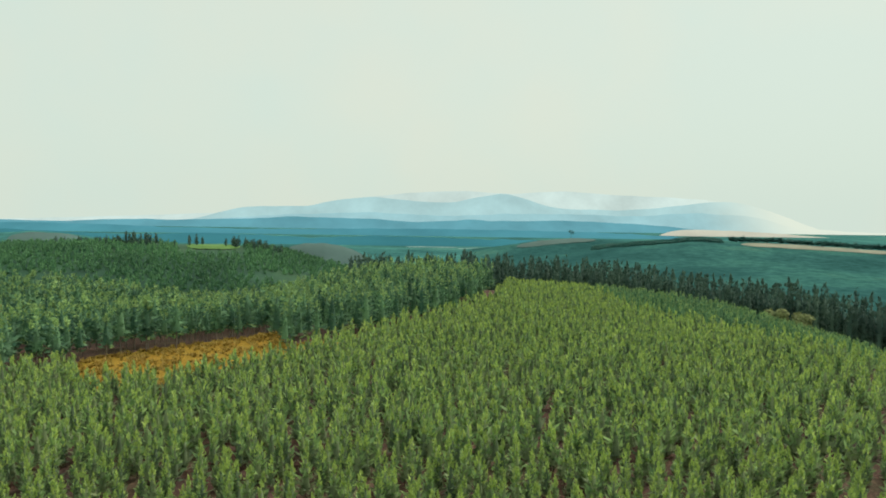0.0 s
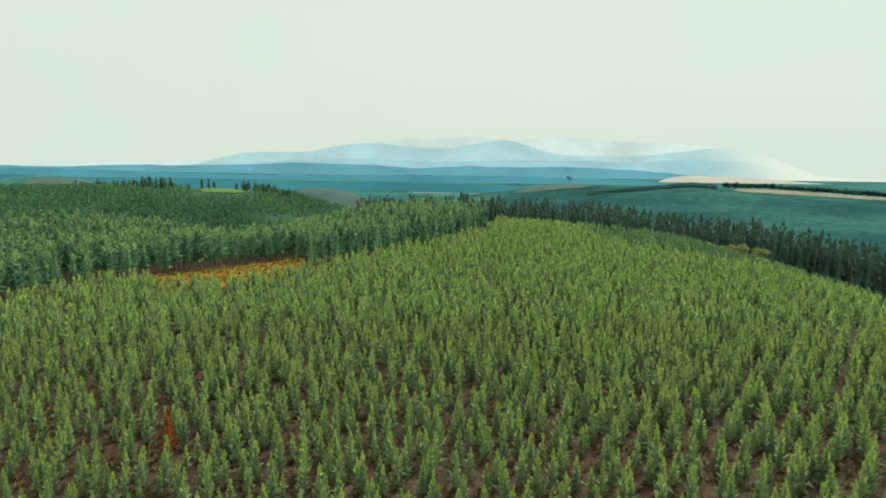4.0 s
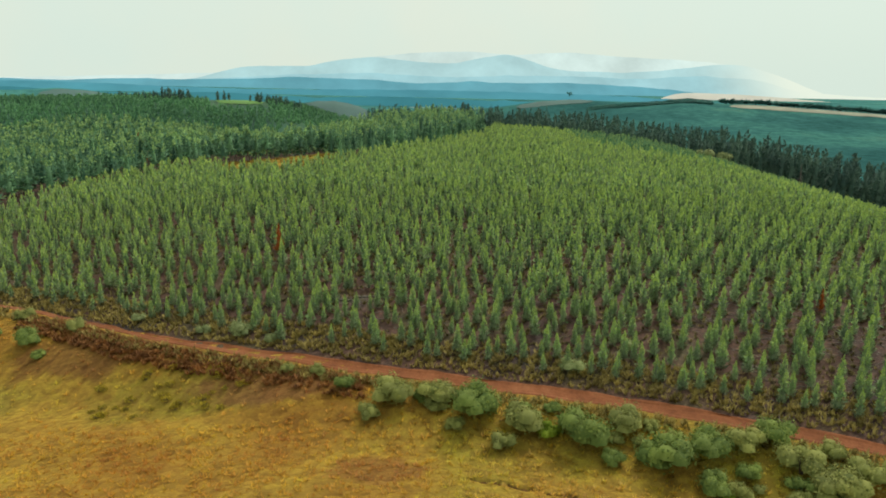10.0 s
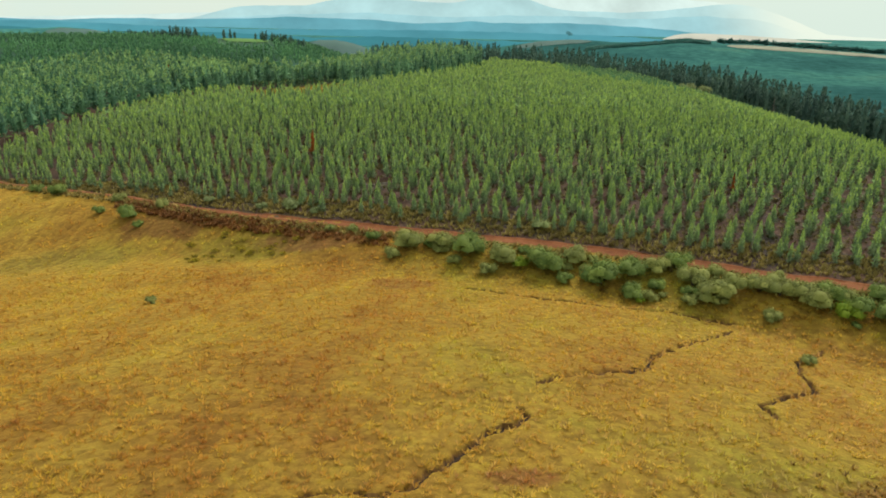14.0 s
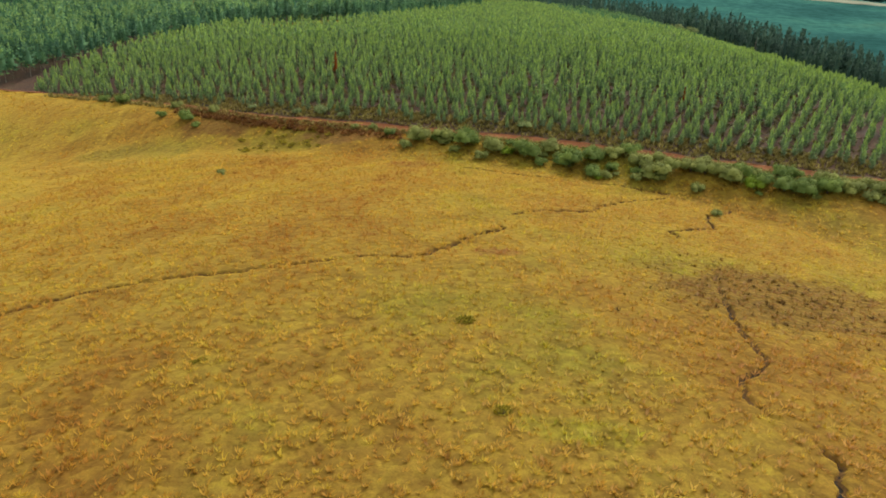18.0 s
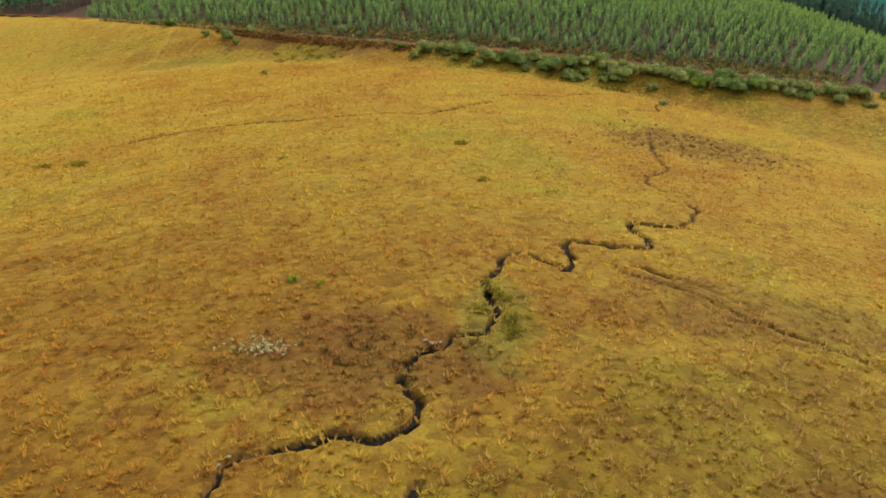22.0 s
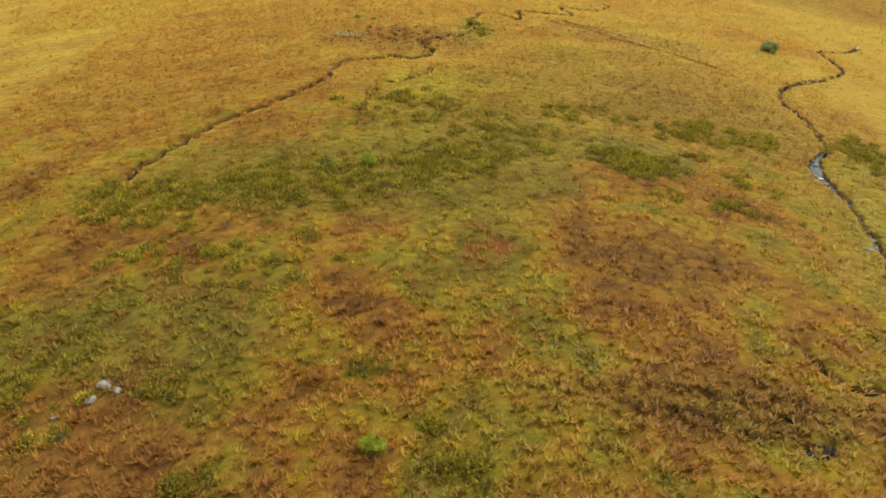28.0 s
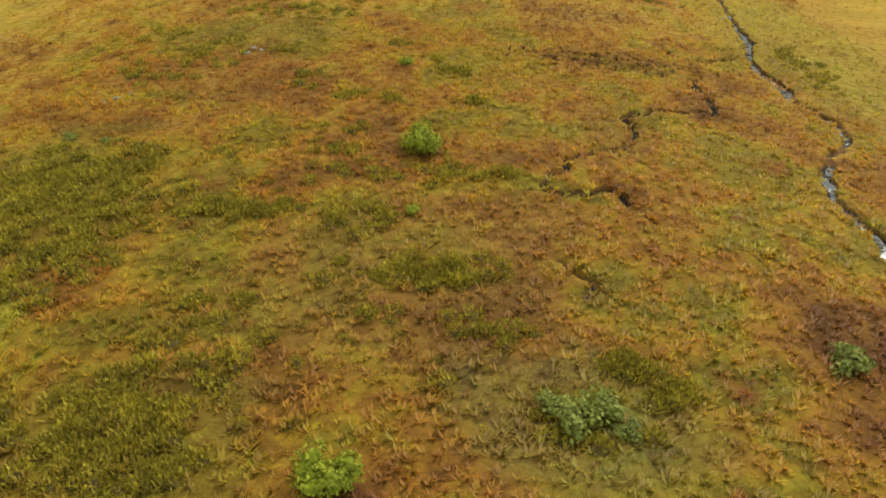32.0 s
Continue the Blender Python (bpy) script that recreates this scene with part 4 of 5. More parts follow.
crest = np.interp(xy[:, 0], [-80, 4, 24, 55, 71, 92, 112, 132, 145, 152, 170, 215], [21, 24.8, 25.7, 24, 23.3, 20.7, 18.9, 19.3, 17.3, 14.5, 11, 5])
size = np.clip((crest - land(xy[:, 0], xy[:, 1])) / 15, 0.6, 1.9) * RNG.uniform(0.82, 1.06, len(xy))
scatter("dark_tree_belt", [pine(15, 4.6, 130, 340 + s, 0.12, 0.60, 1.1, 2.0) for s in range(6)], xy, size, DARK, "tall dark belt of old trees behind the plantation", "trees")


# ---- trees and bushes that stand apart ----
def set_down(ob, x, y, turn=0.0, size=1.0, sink=0.05):
    ob.matrix_basis = pose(x, y, float(surface(x, y)) - sink, 0, 0, turn)
    ob.scale = (size,) * 3
    return ob


def broad_tree(label, height, radius, leaf, seed, count=900):
    tree = tagged(new("broadleaf_tree"), label, "tree")
    part("crown", leaves(radius, height * 0.75, count, seed, 0.55, 9, height * 0.25), leaf, tree)
    part("trunk", trunk(height * 0.7, 0.25, 6), BARK, tree)
    return tree


set_down(broad_tree("round pale green tree before the dark belt", 12, 3.6, SHRUB_PALE, 401), 117, 256)
set_down(broad_tree("round pale green tree beside its twin", 12.5, 3.6, SHRUB_PALE, 402), 123.5, 252)
set_down(broad_tree("lone round tree on a far hilltop", 18, 8, FARWOOD, 403, 300), 243, 1398)
rusty = tagged(new("dead_pine"), "dead young pine with rust-red needles", "pine tree")
part("crown", pine(5.4, 2.2, 150, 410), (DEADLEAF, DEADLEAF), rusty)
part("trunk", trunk(5, 0.07), BARK, rusty)
set_down(rusty, -25.9, 38.2)
for x, y, s in ((-99, 165, 1.9), (-95, 160, 1.5), (48, 14, 0.6)):
    set_down(copy_thing(rusty, pose(0, 0, 0)), x, y, 40 * s, s)
bare = tagged(new("bare_tree"), "pale leafless dead tree in the dark belt", "tree")
part("trunk", trunk(15, 0.3, 6), PALEWOOD, bare)
part("branches", stems(3.5, 15, 14, 411, 0.1), PALEWOOD, bare)
set_down(bare, 152, 238)

BUSHES = [(-4.8, -2.5, 4.7), (-10.7, 0.3, 2.4), (-0.3, -2.9, 3.9), (3.5, -4.9, 5.3), (8.6, -7.2, 4.5), (13.9, -9.2, 5.2), (18.1, -7.9, 4.1), (21.2, -12.8, 5.4), (25.2, -11.8, 4.4), (24.8, -15.5, 3.2), (28.2, -14.4, 2.5), (28.9, -11.2, 3.7), (32.2, -10.6, 3.8), (33.0, -14.4, 4.4), (35.0, -17.3, 4.6), (38.1, -16.0, 3.7), (40.7, -17.0, 3.7), (42.9, -18.1, 4.5), (45.2, -18.8, 3.7), (46.5, -20.4, 4.5), (48.6, -19.7, 3.8), (43.3, -15.4, 3.0), (50.7, -22.6, 3.8), (53.6, -24.1, 4.2), (56.6, -25.0, 4.3), (59.7, -25.6, 4.3)]
MORE = [(63.3, -25.5, 3.9), (54.9, -20.5, 3.8), (60.4, -23.0, 3.9), (68, -26.5, 4.2), (73, -28, 4.2), (78, -29, 4), (-14.1, 3.0, 2.1), (-17.6, 4.0, 1.7), (-48.4, 17.8, 2.9), (-54.1, 15.7, 3.5), (-58.3, 22.6, 2.7), (-72.4, 28.6, 3.6), (-77.3, 31.0, 2.6), (-51, 12.5, 1.8), (-60, 18, 2.2), (6.2, -9.5, 2.6), (16.5, -12.0, 2.4), (-7.6, -4.6, 2.6), (1.5, -7.0, 2.0), (36.5, -13.2, 2.8), (-36.8, -19.6, 1.5), (48, -111, 2.8), (40.3, -32.3, 1.8)]
SHAPES = []
for k, (leaf, label) in enumerate(((SHRUB, "rounded grey-green shrub beside the dirt road"), (SHRUB_DEEP, "dense deep green shrub beside the dirt road"), (SHRUB, "broad olive-green shrub beside the dirt road"), (SHRUB_DEEP, "low spreading green shrub in the grass"), (SHRUB, "leafy grey-green shrub in the wayside thicket"))):
    bush = tagged(new("shrub"), label, "shrub", "shrubs along the road")
    part("foliage", leaves(0.5, 0.58, 1250, 500 + k, 0.027, 18, 0.0, 0.68), leaf, bush)
    part("stems", stems(0.4, 0.6, 7, 520 + k, 0.012), BARK, bush)
    SHAPES.append(bush)
filler = random.Random(4)
THICKET = []
for _ in range(72):
    x = filler.uniform(-6, 108)
    THICKET.append((x, float(road_y(x)) - filler.uniform(3.6, 6.2 + 4 * min(1, max(0, (x - 5) / 20))), filler.uniform(1.3, 2.9)))
for _ in range(44):
    x = filler.uniform(56, 112)
    THICKET.append((x, float(road_y(x)) - filler.uniform(2.6, 7.0), filler.uniform(1.6, 3.4)))
for n, (x, y, w) in enumerate(BUSHES + MORE):
    bush = SHAPES[n] if n < 5 else copy_thing(SHAPES[(n * 7 + n // 3) % 5], pose(0, 0, 0))
    set_down(bush, x, y, n * 71 % 360, w * 1.05)
LOW = []
for k, leaf in enumerate((SHRUB, SHRUB_DEEP, SHRUB)):
    bush = tagged(new("shrub"), "low tangled shrub in the wayside thicket", "shrub", "shrubs along the road")
    part("foliage", leaves(0.5, 0.58, 640, 530 + k, 0.036, 14, 0.0, 0.68), leaf, bush)
    part("stems", stems(0.4, 0.6, 6, 536 + k, 0.012), BARK, bush)
    LOW.append(bush)
for n, (x, y, w) in enumerate(THICKET):
    set_down(LOW[n] if n < 3 else copy_thing(LOW[n * 5 % 3], pose(0, 0, 0)), x, y, n * 83 % 360, w * 1.05)


def lone_bush(label, leaf, spots, seed, flat=0.62, size=0.027, count=1300, core=0.68):
    one = tagged(new("bush"), label, "shrub")
    part("foliage", leaves(0.5, flat, count, seed, size, 11, 0.0, core), leaf, one)
    part("stems", stems(0.35, 0.5, 6, seed + 1, 0.012), BARK, one)
    for n, (x, y, w) in enumerate(spots):
        set_down(one if n == 0 else copy_thing(one, pose(0, 0, 0)), x, y, 53 * n, w)


lone_bush("lime-green shrub in the wayside thicket", SHRUB_LIME, [(10.7, -8.5, 2.6), (49.2, -23.2, 3.4), (25.6, -16.6, 1.4)], 540)
lone_bush("silvery pale shrub at the forest edge", SHRUB_PALE, [(-25.7, 13.6, 3.2), (-30.8, 15.2, 2.1), (-21.3, 11.8, 1.9), (2.5, 6.6, 1.6), (14.7, 2.2, 2.9), (-41.3, 20.4, 2.0), (22, 6, 2.2)], 544)
lone_bush("bright green rounded bush in the grass", BRIGHT, [(-1.3, -211.4, 2.9), (-4.1, -240.0, 2.5), (-1.6, -219.5, 0.95), (-6.2, -164.4, 1.5), (-3.1, -195.2, 1.3), (-12.2, -117, 0.9), (-10.0, -117.4, 0.7)], 550, 0.66, 0.034, 1500, 0.5)
lone_bush("blue-green leafy bush by the stream", TEAL, [(-27.1, -209.5, 1.3), (-24.1, -210.1, 1.0), (6.2, -236.3, 2.6), (7.6, -235.4, 2.3), (5.2, -235.2, 1.8), (8.2, -236.6, 1.6), (20.4, -231.2, 2.4), (-9.6, -164.6, 1.2)], 556, 0.45, 0.05, 420, 0.3)


# ---- heath, tufts and litter ----
def sprigs(radius, height, count, seed):
    """A low heath bush: many short upright shoots over a few rounded lobes."""
    r = np.random.default_rng(seed)
    a, q = r.uniform(0, 6.283, count), np.sqrt(r.uniform(0, 1, count)) * radius
    lump = 0.6 + 0.4 * np.sin(3 * a + seed) * np.cos(5 * q / radius)
    foot = np.stack([np.cos(a) * q, np.sin(a) * q, height * lump * r.uniform(0.35, 0.85, count) * (1 - 0.6 * (q / radius) ** 2)], 1)
    lean = np.stack([np.cos(a), np.sin(a), 0 * a], 1) * (0.5 * q / radius)[:, None] + r.normal(0, 0.25, (count, 3)) + [0, 0, 1.0]
    lean /= np.linalg.norm(lean, axis=1)[:, None]
    turn = r.uniform(0, 6.283, count)
    side = np.stack([np.cos(turn), np.sin(turn), 0 * turn], 1) * r.uniform(0.045, 0.09, (count, 1))
    tip = foot + lean * r.uniform(0.12, 0.26, (count, 1))
    v, f = np.stack([foot - side, foot + side, tip], 1).reshape(-1, 3), np.arange(count * 3).reshape(-1, 3)
    # a solid dark dome stands in for the shade between the shoots
    q = np.arange(6) * 1.0472
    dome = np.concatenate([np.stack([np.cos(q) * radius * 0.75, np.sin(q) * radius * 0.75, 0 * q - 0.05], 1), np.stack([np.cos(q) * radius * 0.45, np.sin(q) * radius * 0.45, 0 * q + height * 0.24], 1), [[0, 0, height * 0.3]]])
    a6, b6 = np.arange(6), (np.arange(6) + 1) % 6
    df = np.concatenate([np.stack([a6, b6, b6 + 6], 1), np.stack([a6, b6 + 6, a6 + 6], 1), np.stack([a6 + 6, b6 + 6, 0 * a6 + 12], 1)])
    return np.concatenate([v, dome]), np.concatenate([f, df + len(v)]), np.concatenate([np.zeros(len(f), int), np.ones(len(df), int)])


HEATHS = [((16.8, -160.4, 3.5, 3.2), 95), ((-22, -171, 6, 3.2), 110), ((-11, -168, 9, 3.8), 200), ((0.7, -163.4, 5, 3), 90), ((-15, -178, 9, 4), 46), ((-3, -151, 7, 5), 50), ((4, -157, 7, 5), 60), ((-24.5, -219.5, 7.5, 9), 640), ((-13.6, -237, 4.8, 3.8), 240), ((-4.7, -220.5, 2.4, 1.6), 50), ((-0.8, -225.6, 4.6, 1.4), 95), ((-12.5, -219.3, 4.2, 1.2), 60)]
HEATHS += [((2.5, -230.4, 2.2, 1.0), 18), ((-12.6, -228.3, 0.9, 0.6), 9), ((-10.1, -228.1, 0.7, 0.5), 6), ((9.1, -232.5, 1.7, 1.0), 32), ((10.9, -234, 1.6, 0.8), 20), ((7, -236, 2.6, 1.6), 30), ((-3.6, -203, 1.2, 0.7), 10), ((2.3, -202.5, 1.2, 0.7), 12), ((-6.4, -202, 1.0, 0.7), 9), ((-11.4, -199.8, 1.2, 0.8), 10), ((-0.1, -193.9, 1.0, 0.7), 8), ((1.6, -196.4, 2.0, 0.8), 26)]
HEATHS += [((-14, -191.3, 1.4, 0.9), 10), ((-10.7, -197.7, 1.3, 0.9), 10), ((-4, -189.4, 1.1, 0.8), 7), ((-7.5, -202.2, 1.0, 0.7), 8), ((-6, -212, 9, 5), 60), ((2.5, -214.5, 3.0, 1.2), 20), ((-8, -230, 9, 6), 44), ((22, -163, 8, 8), 46), ((-24, -192, 7, 8), 60), ((45, -151, 6, 5), 90), ((37, -186, 3, 7), 40), ((1.7, -78.2, 0.8, 0.6), 5), ((27, -152, 6, 3), 80), ((14, -150, 6, 3), 36)]
HEATHS += [((4.1, -92.7, 0.5, 0.4), 3), ((-19.5, -86.3, 0.5, 0.4), 3), ((-46, -85.2, 3.6, 0.8), 26), ((4.2, -121, 2, 5), 14), ((-31, 3, 10, 4), 40)]
spots = []
for (cx, cy, ax, ay), n in HEATHS:
    a, r = RNG.uniform(0, 6.283, n), np.sqrt(RNG.uniform(0, 1, n)) * RNG.uniform(0.6, 1.25, n)
    spots.append(np.stack([cx + ax * r * np.cos(a), cy + ay * r * np.sin(a)], 1))
spots = np.concatenate(spots)
spots = spots[bumps(spots[:, 0], spots[:, 1], 5.0, 61) > -0.34]
scatter("heath", [sprigs(0.55, 0.55, 88, 600 + s) for s in range(8)], spots, RNG.uniform(0.55, 1.35, len(spots)), (HEATH, HEATH_SHADE), "low dark olive heath shrubs in patches", "heath")

TUFTS = tuft_grass()
near = np.concatenate([strewn(29000, -44, 48, -252, -118), strewn(6000, -90, 90, -205, -118), strewn(14000, -34, 38, -252, -182)])
mid_ = strewn(33000, -62, 62, -118, -4)
wide = strewn(24000, -120, 110, -135, 50)
wide = wide[(np.abs(wide[:, 0]) > 62) | (wide[:, 1] > -4)]
grass = np.concatenate([near, mid_, wide])
grass = grass[grass[:, 1] < road_y(grass[:, 0]) - 2.4]
keep = np.ones(len(grass), bool)
for name, half, l, wide_, strong, lean in LINES:
    for p in l[::2]:
        box = (np.abs(grass[:, 0] - p[0]) < 1.4) & (np.abs(grass[:, 1] - p[1]) < 1.4)
        keep[box] &= np.hypot(*(grass[box] - p).T) > half * 0.6 + (0.18 if name == "ditch" else 0.22)
grass = grass[keep]
scatter("grass", [tussock(700 + s, 7, 0.36, 0.46, 0.058) for s in range(12)], grass, RNG.uniform(0.55, 1.35, len(grass)), TUFTS, "tufted golden and green wetland grass", "grass")

verge_x = RNG.uniform(-95, 80, 7000)
verge = np.stack([verge_x, road_y(verge_x) + np.where(RNG.uniform(0, 1, 7000) < 0.3, -RNG.uniform(1.9, 4.5, 7000), RNG.uniform(1.5, 7.5, 7000))], 1)
VERGE = foliage("verge_grass_blades", (0.14, 0.105, 0.032), (0.38, 0.30, 0.10), 0.3)
scatter("verge_grass", [tussock(720 + s, 10, 0.65, 0.5) for s in range(6)], verge, RNG.uniform(0.5, 1.3, len(verge)), VERGE, "pale rank grass along the road verge", "grass")
under = strewn(13000, -75, 75, -14, 60)
under = under[under[:, 1] > road_y(under[:, 0]) + 3]
UNDER = foliage("undergrowth_leaves", (0.080, 0.068, 0.032), (0.24, 0.195, 0.080), 0.3)
scatter("undergrowth", [tussock(730 + s, 12, 0.55, 0.55) for s in range(6)], under, RNG.uniform(0.5, 1.3, len(under)), UNDER, "thin dry undergrowth between the young pines", "undergrowth")
fern_x = np.concatenate([RNG.uniform(-58, -24, 1100), RNG.uniform(-26, -8, 280)])
fern = np.stack([fern_x, road_y(fern_x) - RNG.uniform(2.2, 6.5, len(fern_x))], 1)
scatter("bracken", [tussock(740 + s, 14, 0.6, 0.6, 0.07) for s in range(6)], fern, RNG.uniform(0.5, 1.2, len(fern)), BRACKEN, "dry red-brown bracken on the bank below the road", "bracken")
RUSHES = foliage("brown_rushes", (0.085, 0.042, 0.014), (0.34, 0.200, 0.045), 0.4)
dark_spots = np.concatenate([np.c_[36 + RNG.normal(0, 7, 260), -66 + RNG.normal(0, 4.5, 260)], np.c_[16 + RNG.normal(0, 4.2, 230), -191.0 + RNG.normal(0, 1.2, 230)], np.c_[-6 + RNG.normal(0, 4, 110), -127 + RNG.normal(0, 2.6, 110)]])
scatter("dark_tufts", [tussock(745 + s, 16, 0.38, 0.6, 0.05) for s in range(5)], dark_spots, RNG.uniform(0.5, 1.2, len(dark_spots)), RUSHES, "dark brown rushes in boggy ground", "rushes")
clear = strewn(6000, -70, 20, 96, 226)
clear = clear[inside(CLEARING, clear[:, 0], clear[:, 1])]
scatter("clearing_grass", [tussock(750 + s, 12, 0.6, 0.8, 0.12) for s in range(4)], clear, RNG.uniform(0.8, 1.5, len(clear)), foliage("clearing_grass_blades", (0.24, 0.150, 0.030), (0.42, 0.300, 0.075), 0.1), "golden grass in the forest clearing", "grass")


def stick(seed):
    r = np.random.default_rng(seed)
    v, f = trunk(r.uniform(0.8, 2.4), r.uniform(0.025, 0.06), 4, r.uniform(-0.3, 0.3))
    return np.stack([v[:, 2], v[:, 0], v[:, 1] + 0.08], 1), f


slash = np.concatenate([strewn(1700, 30, 75, -10, 40), strewn(900, -40, 70, -8, 45), np.c_[-11.8 + RNG.normal(0, 1.6, 40), 20.4 + RNG.normal(0, 0.8, 40)]])
slash = slash[slash[:, 1] > road_y(slash[:, 0]) + 3.2]
scatter("felling_slash", [stick(760 + s) for s in range(8)], slash, RNG.uniform(0.6, 1.3, len(slash)), PALEWOOD, "grey felled branches strewn between the rows", "dead branches")
log = tagged(new("log"), "grey weathered log lying on the forest floor", "log", "logs on the forest floor")
v, f = trunk(4.5, 0.16, 7, 0.3)
part("trunk", (np.stack([v[:, 2], v[:, 0], v[:, 1] + 0.13], 1), f), PALEWOOD, log)
for n, (x, y, turn) in enumerate(((56, 24, 150), (60, 18, 140), (63, 22, 30), (29, 0.5, 115), (36, 0.8, 140), (-12.5, 20.3, 170), (-11, 21.2, 10), (50, 30, 160))):
    set_down(log if n == 0 else copy_thing(log, pose(0, 0, 0)), x, y, turn, 0.8 + 0.07 * n)


def stone(seed):
    bm = bmesh.new()
    bmesh.ops.create_icosphere(bm, subdivisions=2, radius=0.5)
    for p in bm.verts:
        k = 1 + 0.35 * noise.noise(p.co * 2.3 + Vector((seed, 0, 0)))
        p.co = Vector((p.co.x * k * 1.3, p.co.y * k, max(p.co.z * k * 0.55, -0.1)))
    me = bpy.data.meshes.new("stone")
    bm.to_mesh(me)
    bm.free()
    me.materials.append(STONE)
    return tagged(new("stone", me), "pale weathered stone half sunk in grass", "stone", "stones in the grass")


STONES = [(-17.6, -191.2, 0.9), (-17.9, -192.2, 0.8), (-16.8, -191.5, 0.6), (-19.3, -193.4, 0.35), (-20.1, -194.4, 0.3), (-11.9, -136.9, 0.3), (-12.3, -137.5, 0.25), (-1.0, -125.3, 0.45), (-1.5, -125.0, 0.35), (-0.4, -125.1, 0.3), (-25.6, -201.0, 0.6), (-26.4, -201.9, 0.8), (-27.2, -202.6, 0.5), (33.0, -171.5, 0.7), (34.5, -174.5, 0.5)]
for n, (x, y, s) in enumerate(STONES):
    ob = stone(n * 3.7)
    ob.matrix_basis = pose(x, y, float(surface(x, y)) + 0.04, 0, 0, 67 * n)
    ob.scale = (s * 0.7,) * 3
WETSTONE = plain("dark_wet_stone", (0.095, 0.092, 0.090), 3.0, 0.5, 0.4)
bed = random.Random(12)
rocks = []
for k in range(5):
    ob = stone(50 + k * 2.3)
    ob.data.materials[0] = WETSTONE
    rocks.append(tagged(ob, "dark wet stone in the shallow stream", "stone", "stones in the stream"))
wide_run = [line for name, half, line, w, st, ln in LINES if half == 0.50][0]
for n in range(90):
    ob = rocks[n] if n < 5 else copy_thing(rocks[n % 5], pose(0, 0, 0))
    p = wide_run[int(len(wide_run) * bed.uniform(0.05, 0.97))]
    x, y = p[0] + bed.uniform(-0.4, 0.4), p[1] + bed.uniform(-0.4, 0.4)
    ob.matrix_basis = pose(x, y, float(surface(x, y)) - 0.40, 0, 0, bed.uniform(0, 360))
    ob.scale = (bed.uniform(0.25, 0.6),) * 3
bloom = np.c_[-12.4 + RNG.normal(0, 1.0, 120), -126.5 + RNG.normal(0, 0.5, 120)]
scatter("white_flowers", [leaves(0.2, 0.2, 7, 770 + s, 0.07, 3, 0.25) for s in range(3)], bloom, RNG.uniform(0.5, 1.1, 120), PETAL, "patch of small off-white flowers in rust grass", "flowers", 0)

# ---- hills and distance ----
D_PLOT = [(-560, 300), (-520, 520), (-300, 640), (-120, 640), (-50, 590), (-60, 480), (-110, 400), (-220, 350), (-330, 330)]
xy = planted(D_PLOT, 4.9, 4.3, 25, 0.9)
turn, gone = np.arctan2(xy[:, 0], xy[:, 1]), np.hypot(xy[:, 0], xy[:, 1])
xy = xy[~((turn > -0.345) & (turn < -0.262) & (gone > 520))]
xy = xy[bumps(xy[:, 0], xy[:, 1], 160, 14) + RNG.normal(0, 0.12, len(xy)) > -0.42]
scatter("hill_plantation", [pine(4.6, 4.0, 18, 800 + s, 0.05, 0.7, 1.3, 2.0) for s in range(5)], xy, RNG.uniform(0.7, 1.15, len(xy)), HILLWOOD, "dark green pine plantation on the next hill", "pine trees")
for bearing, dist, n, spread, tall in ((-0.42, 580, 34, 20, 0.55), (-0.385, 575, 12, 9, 0.85), (-0.35, 580, 4, 12, 0.8), (-0.31, 585, 3, 9, 0.7), (-0.258, 570, 26, 9, 0.7), (-0.225, 560, 6, 5, 0.6), (-0.16, 430, 7, 5, 0.6), (-0.135, 420, 6, 4, 0.6)):
    xy = np.c_[math.sin(bearing) * dist + RNG.normal(0, spread, n), math.cos(bearing) * dist + RNG.normal(0, 6, n)]
    scatter("tall_tree_clump", [pine(11, 5.5, 60, 820 + s, 0.1, 0.4, 1.3, 2.0) for s in range(4)], xy, tall * RNG.uniform(0.8, 1.15, n), DARK, "clump of tall dark trees on the hilltop", "trees")
at = np.stack([RNG.uniform(0.20, 0.362, 900), RNG.uniform(1190, 1285, 900)], 1)
xy = np.c_[np.sin(at[:, 0]) * at[:, 1], np.cos(at[:, 0]) * at[:, 1]]
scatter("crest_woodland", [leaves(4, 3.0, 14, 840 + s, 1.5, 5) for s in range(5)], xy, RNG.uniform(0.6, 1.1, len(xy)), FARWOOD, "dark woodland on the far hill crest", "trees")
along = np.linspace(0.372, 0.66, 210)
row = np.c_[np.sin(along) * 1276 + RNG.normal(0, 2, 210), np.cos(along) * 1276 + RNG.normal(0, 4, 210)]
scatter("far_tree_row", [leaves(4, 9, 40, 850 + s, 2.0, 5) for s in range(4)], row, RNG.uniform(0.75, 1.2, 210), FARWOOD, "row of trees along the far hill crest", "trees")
FIELD = plain("dry_field", (0.215, 0.215, 0.155), 0.03, 0.35)
# the next two are tinted blue-green for distance haze
FIELD_PALE = plain("hazed_stubble", (0.17, 0.28, 0.27), 0.01, 0.25)
HILLSIDE_HAZED = plain("hazed_bare_hillside", (0.066, 0.118, 0.108), 0.01, 0.25)
FIELD_GREEN = plain("bright_hill_grass", (0.10, 0.20, 0.05), 0.05, 0.25)


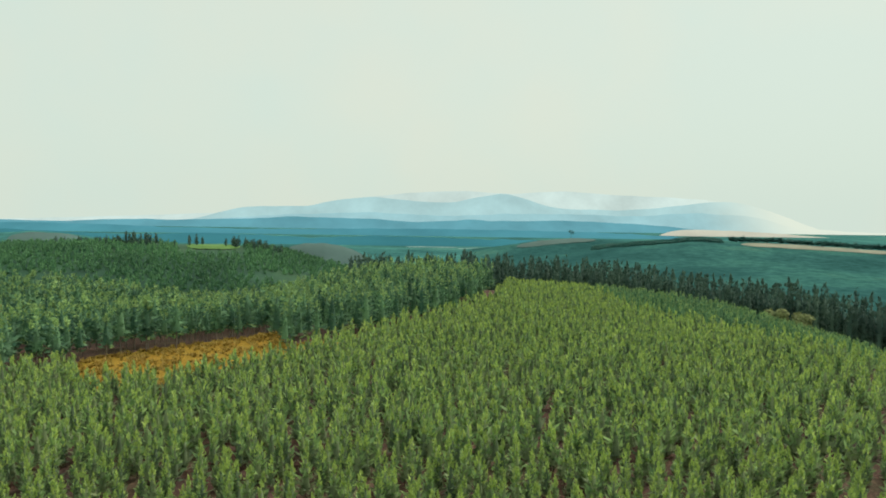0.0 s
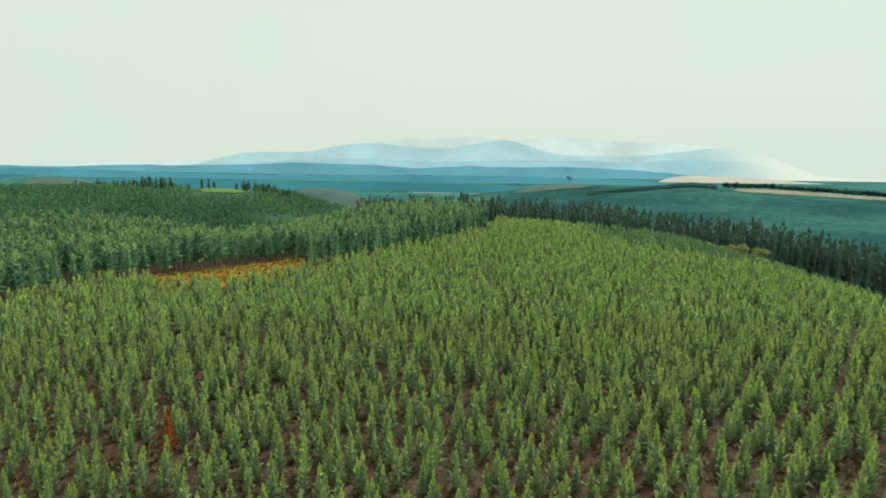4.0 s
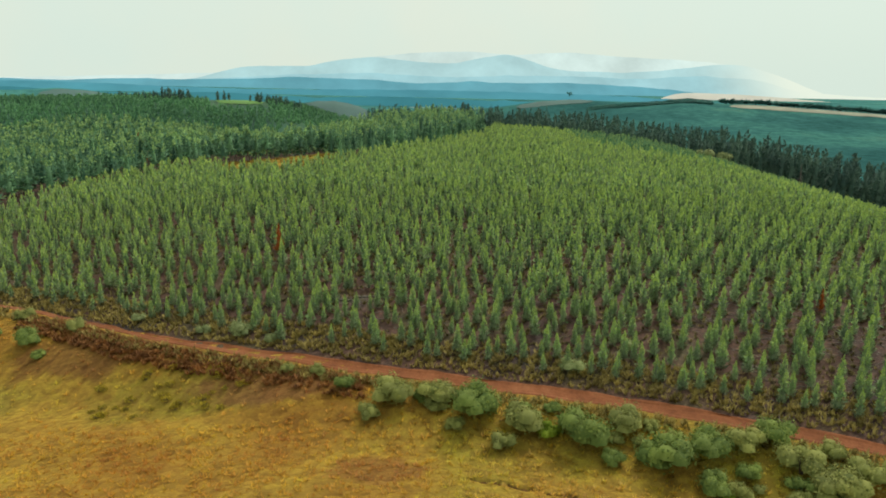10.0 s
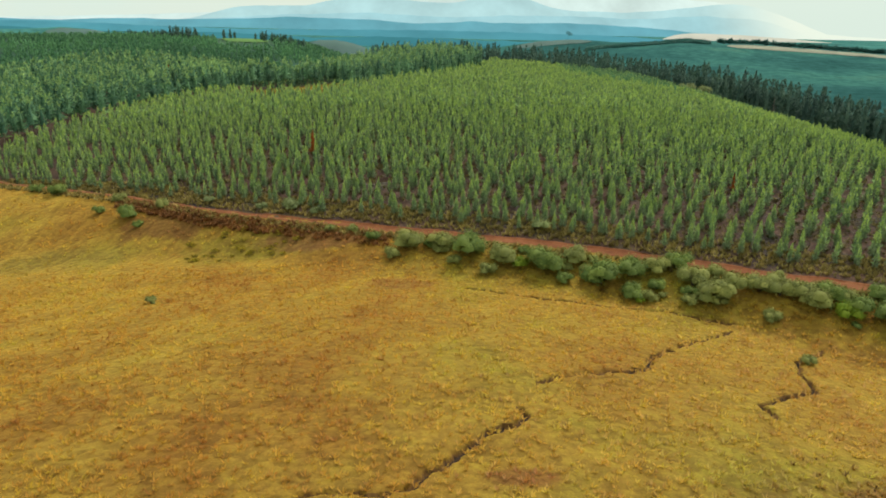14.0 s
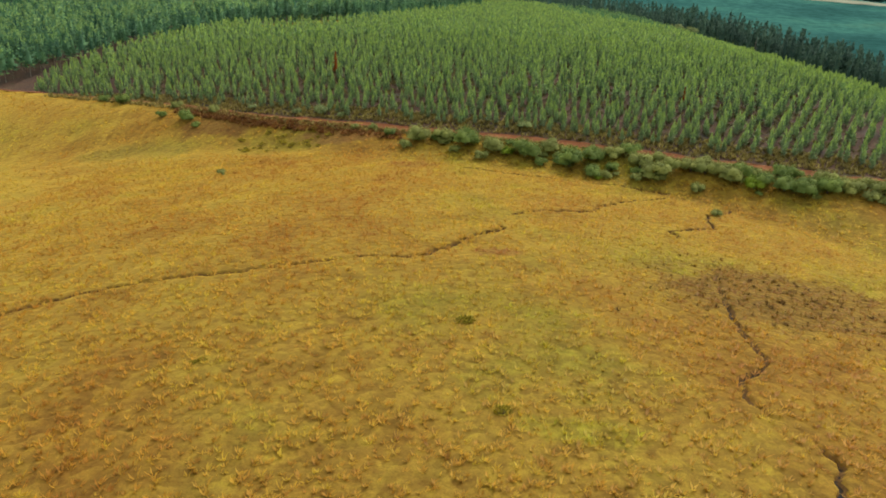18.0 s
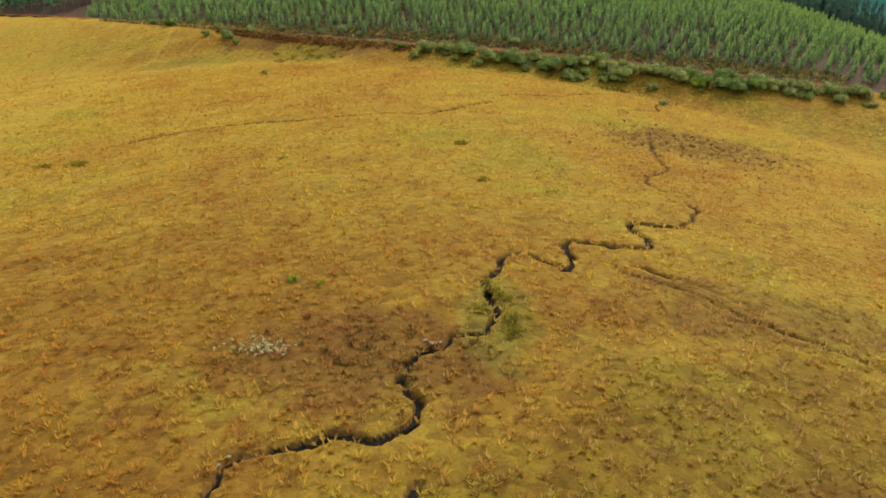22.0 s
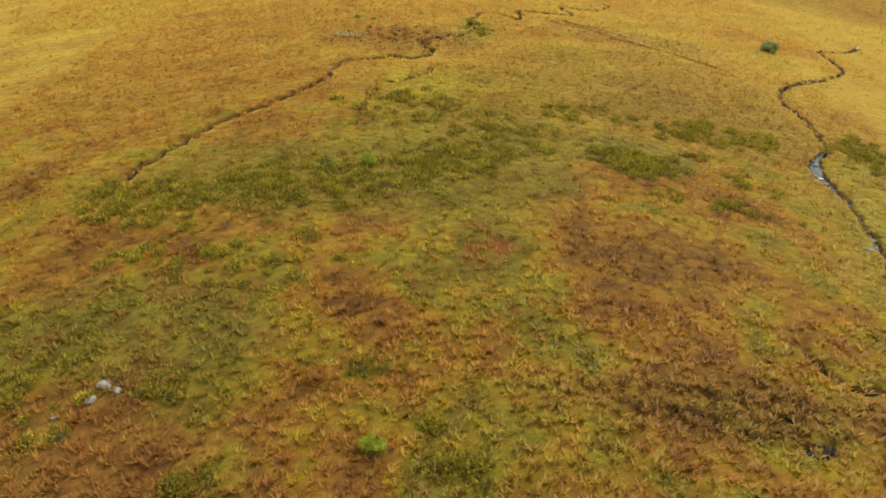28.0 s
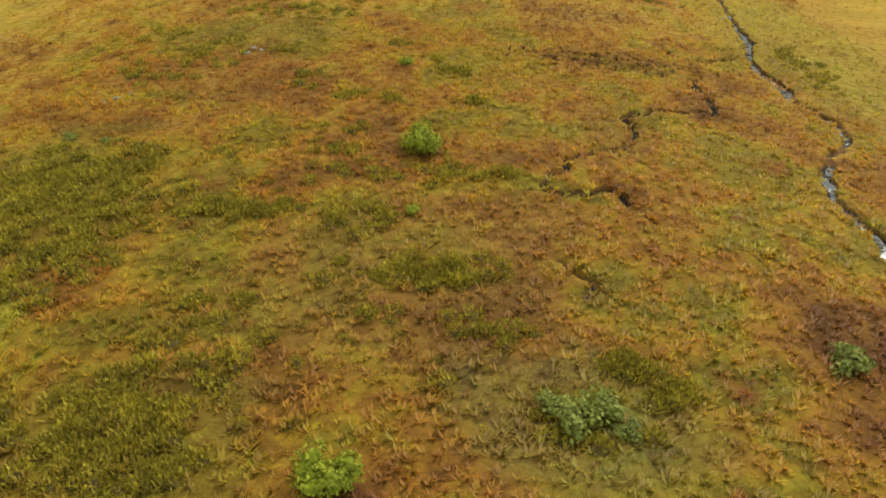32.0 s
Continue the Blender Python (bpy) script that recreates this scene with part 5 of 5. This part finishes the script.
def field(b0, b1, near_edge, far_edge, mat, label):
    """A field draped over the far land, between two bearings and two distances."""
    u, w = np.meshgrid(np.linspace(0, 1, 41), np.linspace(0, 1, 13))
    lim = np.clip(1 - (2 * u - 1) ** 4, 0.02, 1) ** 0.5
    mid = (np.asarray(near_edge)[0] * (1 - u) + near_edge[1] * u + far_edge[0] * (1 - u) + far_edge[1] * u) / 2
    half = ((far_edge[0] - near_edge[0]) * (1 - u) + (far_edge[1] - near_edge[1]) * u) / 2
    b, d = b0 + (b1 - b0) * u, mid + half * (2 * w - 1) * lim * (1 + 0.25 * bumps(u * 100, 0 * u, 30, 9))
    px, py = np.sin(b) * d, np.cos(b) * d
    v = np.stack([px.ravel(), py.ravel(), land(px, py).ravel() + 0.7], 1)
    return tagged(mesh_object("field", v, grid_faces(41, 13), mat, smooth_shade=True), label, "field", kind="structure")


field(0.385, 0.62, (1150, 1200), (1255, 1262), FIELD, "pale dry field strip on the far hillside")
field(-0.212, -0.105, (700, 705), (782, 786), HILLSIDE_HAZED, "cleared hillside among the woods, blue-green with painted haze")
field(0.10, 0.205, (1325, 1360), (1400, 1412), HILLSIDE_HAZED, "clearing below a hilltop tree, blue-green with painted haze")
field(-0.535, -0.455, (905, 930), (985, 1000), HILLSIDE_HAZED, "cleared pale hill in the valley")
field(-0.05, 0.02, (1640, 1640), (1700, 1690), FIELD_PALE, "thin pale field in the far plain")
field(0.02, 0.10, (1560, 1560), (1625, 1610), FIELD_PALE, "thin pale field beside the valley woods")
field(-0.335, -0.268, (545, 550), (590, 590), FIELD_GREEN, "bright grass strip between hill plantations")


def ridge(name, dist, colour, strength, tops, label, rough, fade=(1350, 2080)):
    """A far range: a broad mound of land with folds, its crest given by bearing, glowing in its haze colour."""
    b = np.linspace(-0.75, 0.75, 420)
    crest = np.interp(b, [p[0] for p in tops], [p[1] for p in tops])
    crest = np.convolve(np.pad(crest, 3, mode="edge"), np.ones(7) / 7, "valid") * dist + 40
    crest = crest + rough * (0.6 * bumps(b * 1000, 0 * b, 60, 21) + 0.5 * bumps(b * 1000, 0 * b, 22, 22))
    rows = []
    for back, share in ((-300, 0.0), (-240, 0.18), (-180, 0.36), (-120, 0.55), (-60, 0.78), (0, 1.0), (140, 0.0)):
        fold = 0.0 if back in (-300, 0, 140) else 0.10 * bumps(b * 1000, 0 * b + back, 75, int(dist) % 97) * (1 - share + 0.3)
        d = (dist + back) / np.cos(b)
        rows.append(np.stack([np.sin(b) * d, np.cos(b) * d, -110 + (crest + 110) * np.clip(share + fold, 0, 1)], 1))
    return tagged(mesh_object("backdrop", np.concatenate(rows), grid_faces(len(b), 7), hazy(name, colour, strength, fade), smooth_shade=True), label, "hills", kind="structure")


ridge("plain_haze", 1800, (0.050, 0.215, 0.245), 1.0, [(-0.75, -0.026), (-0.55, -0.024), (-0.42, -0.029), (-0.3, -0.026), (-0.18, -0.030), (-0.08, -0.027), (0.03, -0.029), (0.12, -0.030), (0.2, -0.036), (0.75, -0.045)], "wooded rise in the valley, teal with painted haze", 3)
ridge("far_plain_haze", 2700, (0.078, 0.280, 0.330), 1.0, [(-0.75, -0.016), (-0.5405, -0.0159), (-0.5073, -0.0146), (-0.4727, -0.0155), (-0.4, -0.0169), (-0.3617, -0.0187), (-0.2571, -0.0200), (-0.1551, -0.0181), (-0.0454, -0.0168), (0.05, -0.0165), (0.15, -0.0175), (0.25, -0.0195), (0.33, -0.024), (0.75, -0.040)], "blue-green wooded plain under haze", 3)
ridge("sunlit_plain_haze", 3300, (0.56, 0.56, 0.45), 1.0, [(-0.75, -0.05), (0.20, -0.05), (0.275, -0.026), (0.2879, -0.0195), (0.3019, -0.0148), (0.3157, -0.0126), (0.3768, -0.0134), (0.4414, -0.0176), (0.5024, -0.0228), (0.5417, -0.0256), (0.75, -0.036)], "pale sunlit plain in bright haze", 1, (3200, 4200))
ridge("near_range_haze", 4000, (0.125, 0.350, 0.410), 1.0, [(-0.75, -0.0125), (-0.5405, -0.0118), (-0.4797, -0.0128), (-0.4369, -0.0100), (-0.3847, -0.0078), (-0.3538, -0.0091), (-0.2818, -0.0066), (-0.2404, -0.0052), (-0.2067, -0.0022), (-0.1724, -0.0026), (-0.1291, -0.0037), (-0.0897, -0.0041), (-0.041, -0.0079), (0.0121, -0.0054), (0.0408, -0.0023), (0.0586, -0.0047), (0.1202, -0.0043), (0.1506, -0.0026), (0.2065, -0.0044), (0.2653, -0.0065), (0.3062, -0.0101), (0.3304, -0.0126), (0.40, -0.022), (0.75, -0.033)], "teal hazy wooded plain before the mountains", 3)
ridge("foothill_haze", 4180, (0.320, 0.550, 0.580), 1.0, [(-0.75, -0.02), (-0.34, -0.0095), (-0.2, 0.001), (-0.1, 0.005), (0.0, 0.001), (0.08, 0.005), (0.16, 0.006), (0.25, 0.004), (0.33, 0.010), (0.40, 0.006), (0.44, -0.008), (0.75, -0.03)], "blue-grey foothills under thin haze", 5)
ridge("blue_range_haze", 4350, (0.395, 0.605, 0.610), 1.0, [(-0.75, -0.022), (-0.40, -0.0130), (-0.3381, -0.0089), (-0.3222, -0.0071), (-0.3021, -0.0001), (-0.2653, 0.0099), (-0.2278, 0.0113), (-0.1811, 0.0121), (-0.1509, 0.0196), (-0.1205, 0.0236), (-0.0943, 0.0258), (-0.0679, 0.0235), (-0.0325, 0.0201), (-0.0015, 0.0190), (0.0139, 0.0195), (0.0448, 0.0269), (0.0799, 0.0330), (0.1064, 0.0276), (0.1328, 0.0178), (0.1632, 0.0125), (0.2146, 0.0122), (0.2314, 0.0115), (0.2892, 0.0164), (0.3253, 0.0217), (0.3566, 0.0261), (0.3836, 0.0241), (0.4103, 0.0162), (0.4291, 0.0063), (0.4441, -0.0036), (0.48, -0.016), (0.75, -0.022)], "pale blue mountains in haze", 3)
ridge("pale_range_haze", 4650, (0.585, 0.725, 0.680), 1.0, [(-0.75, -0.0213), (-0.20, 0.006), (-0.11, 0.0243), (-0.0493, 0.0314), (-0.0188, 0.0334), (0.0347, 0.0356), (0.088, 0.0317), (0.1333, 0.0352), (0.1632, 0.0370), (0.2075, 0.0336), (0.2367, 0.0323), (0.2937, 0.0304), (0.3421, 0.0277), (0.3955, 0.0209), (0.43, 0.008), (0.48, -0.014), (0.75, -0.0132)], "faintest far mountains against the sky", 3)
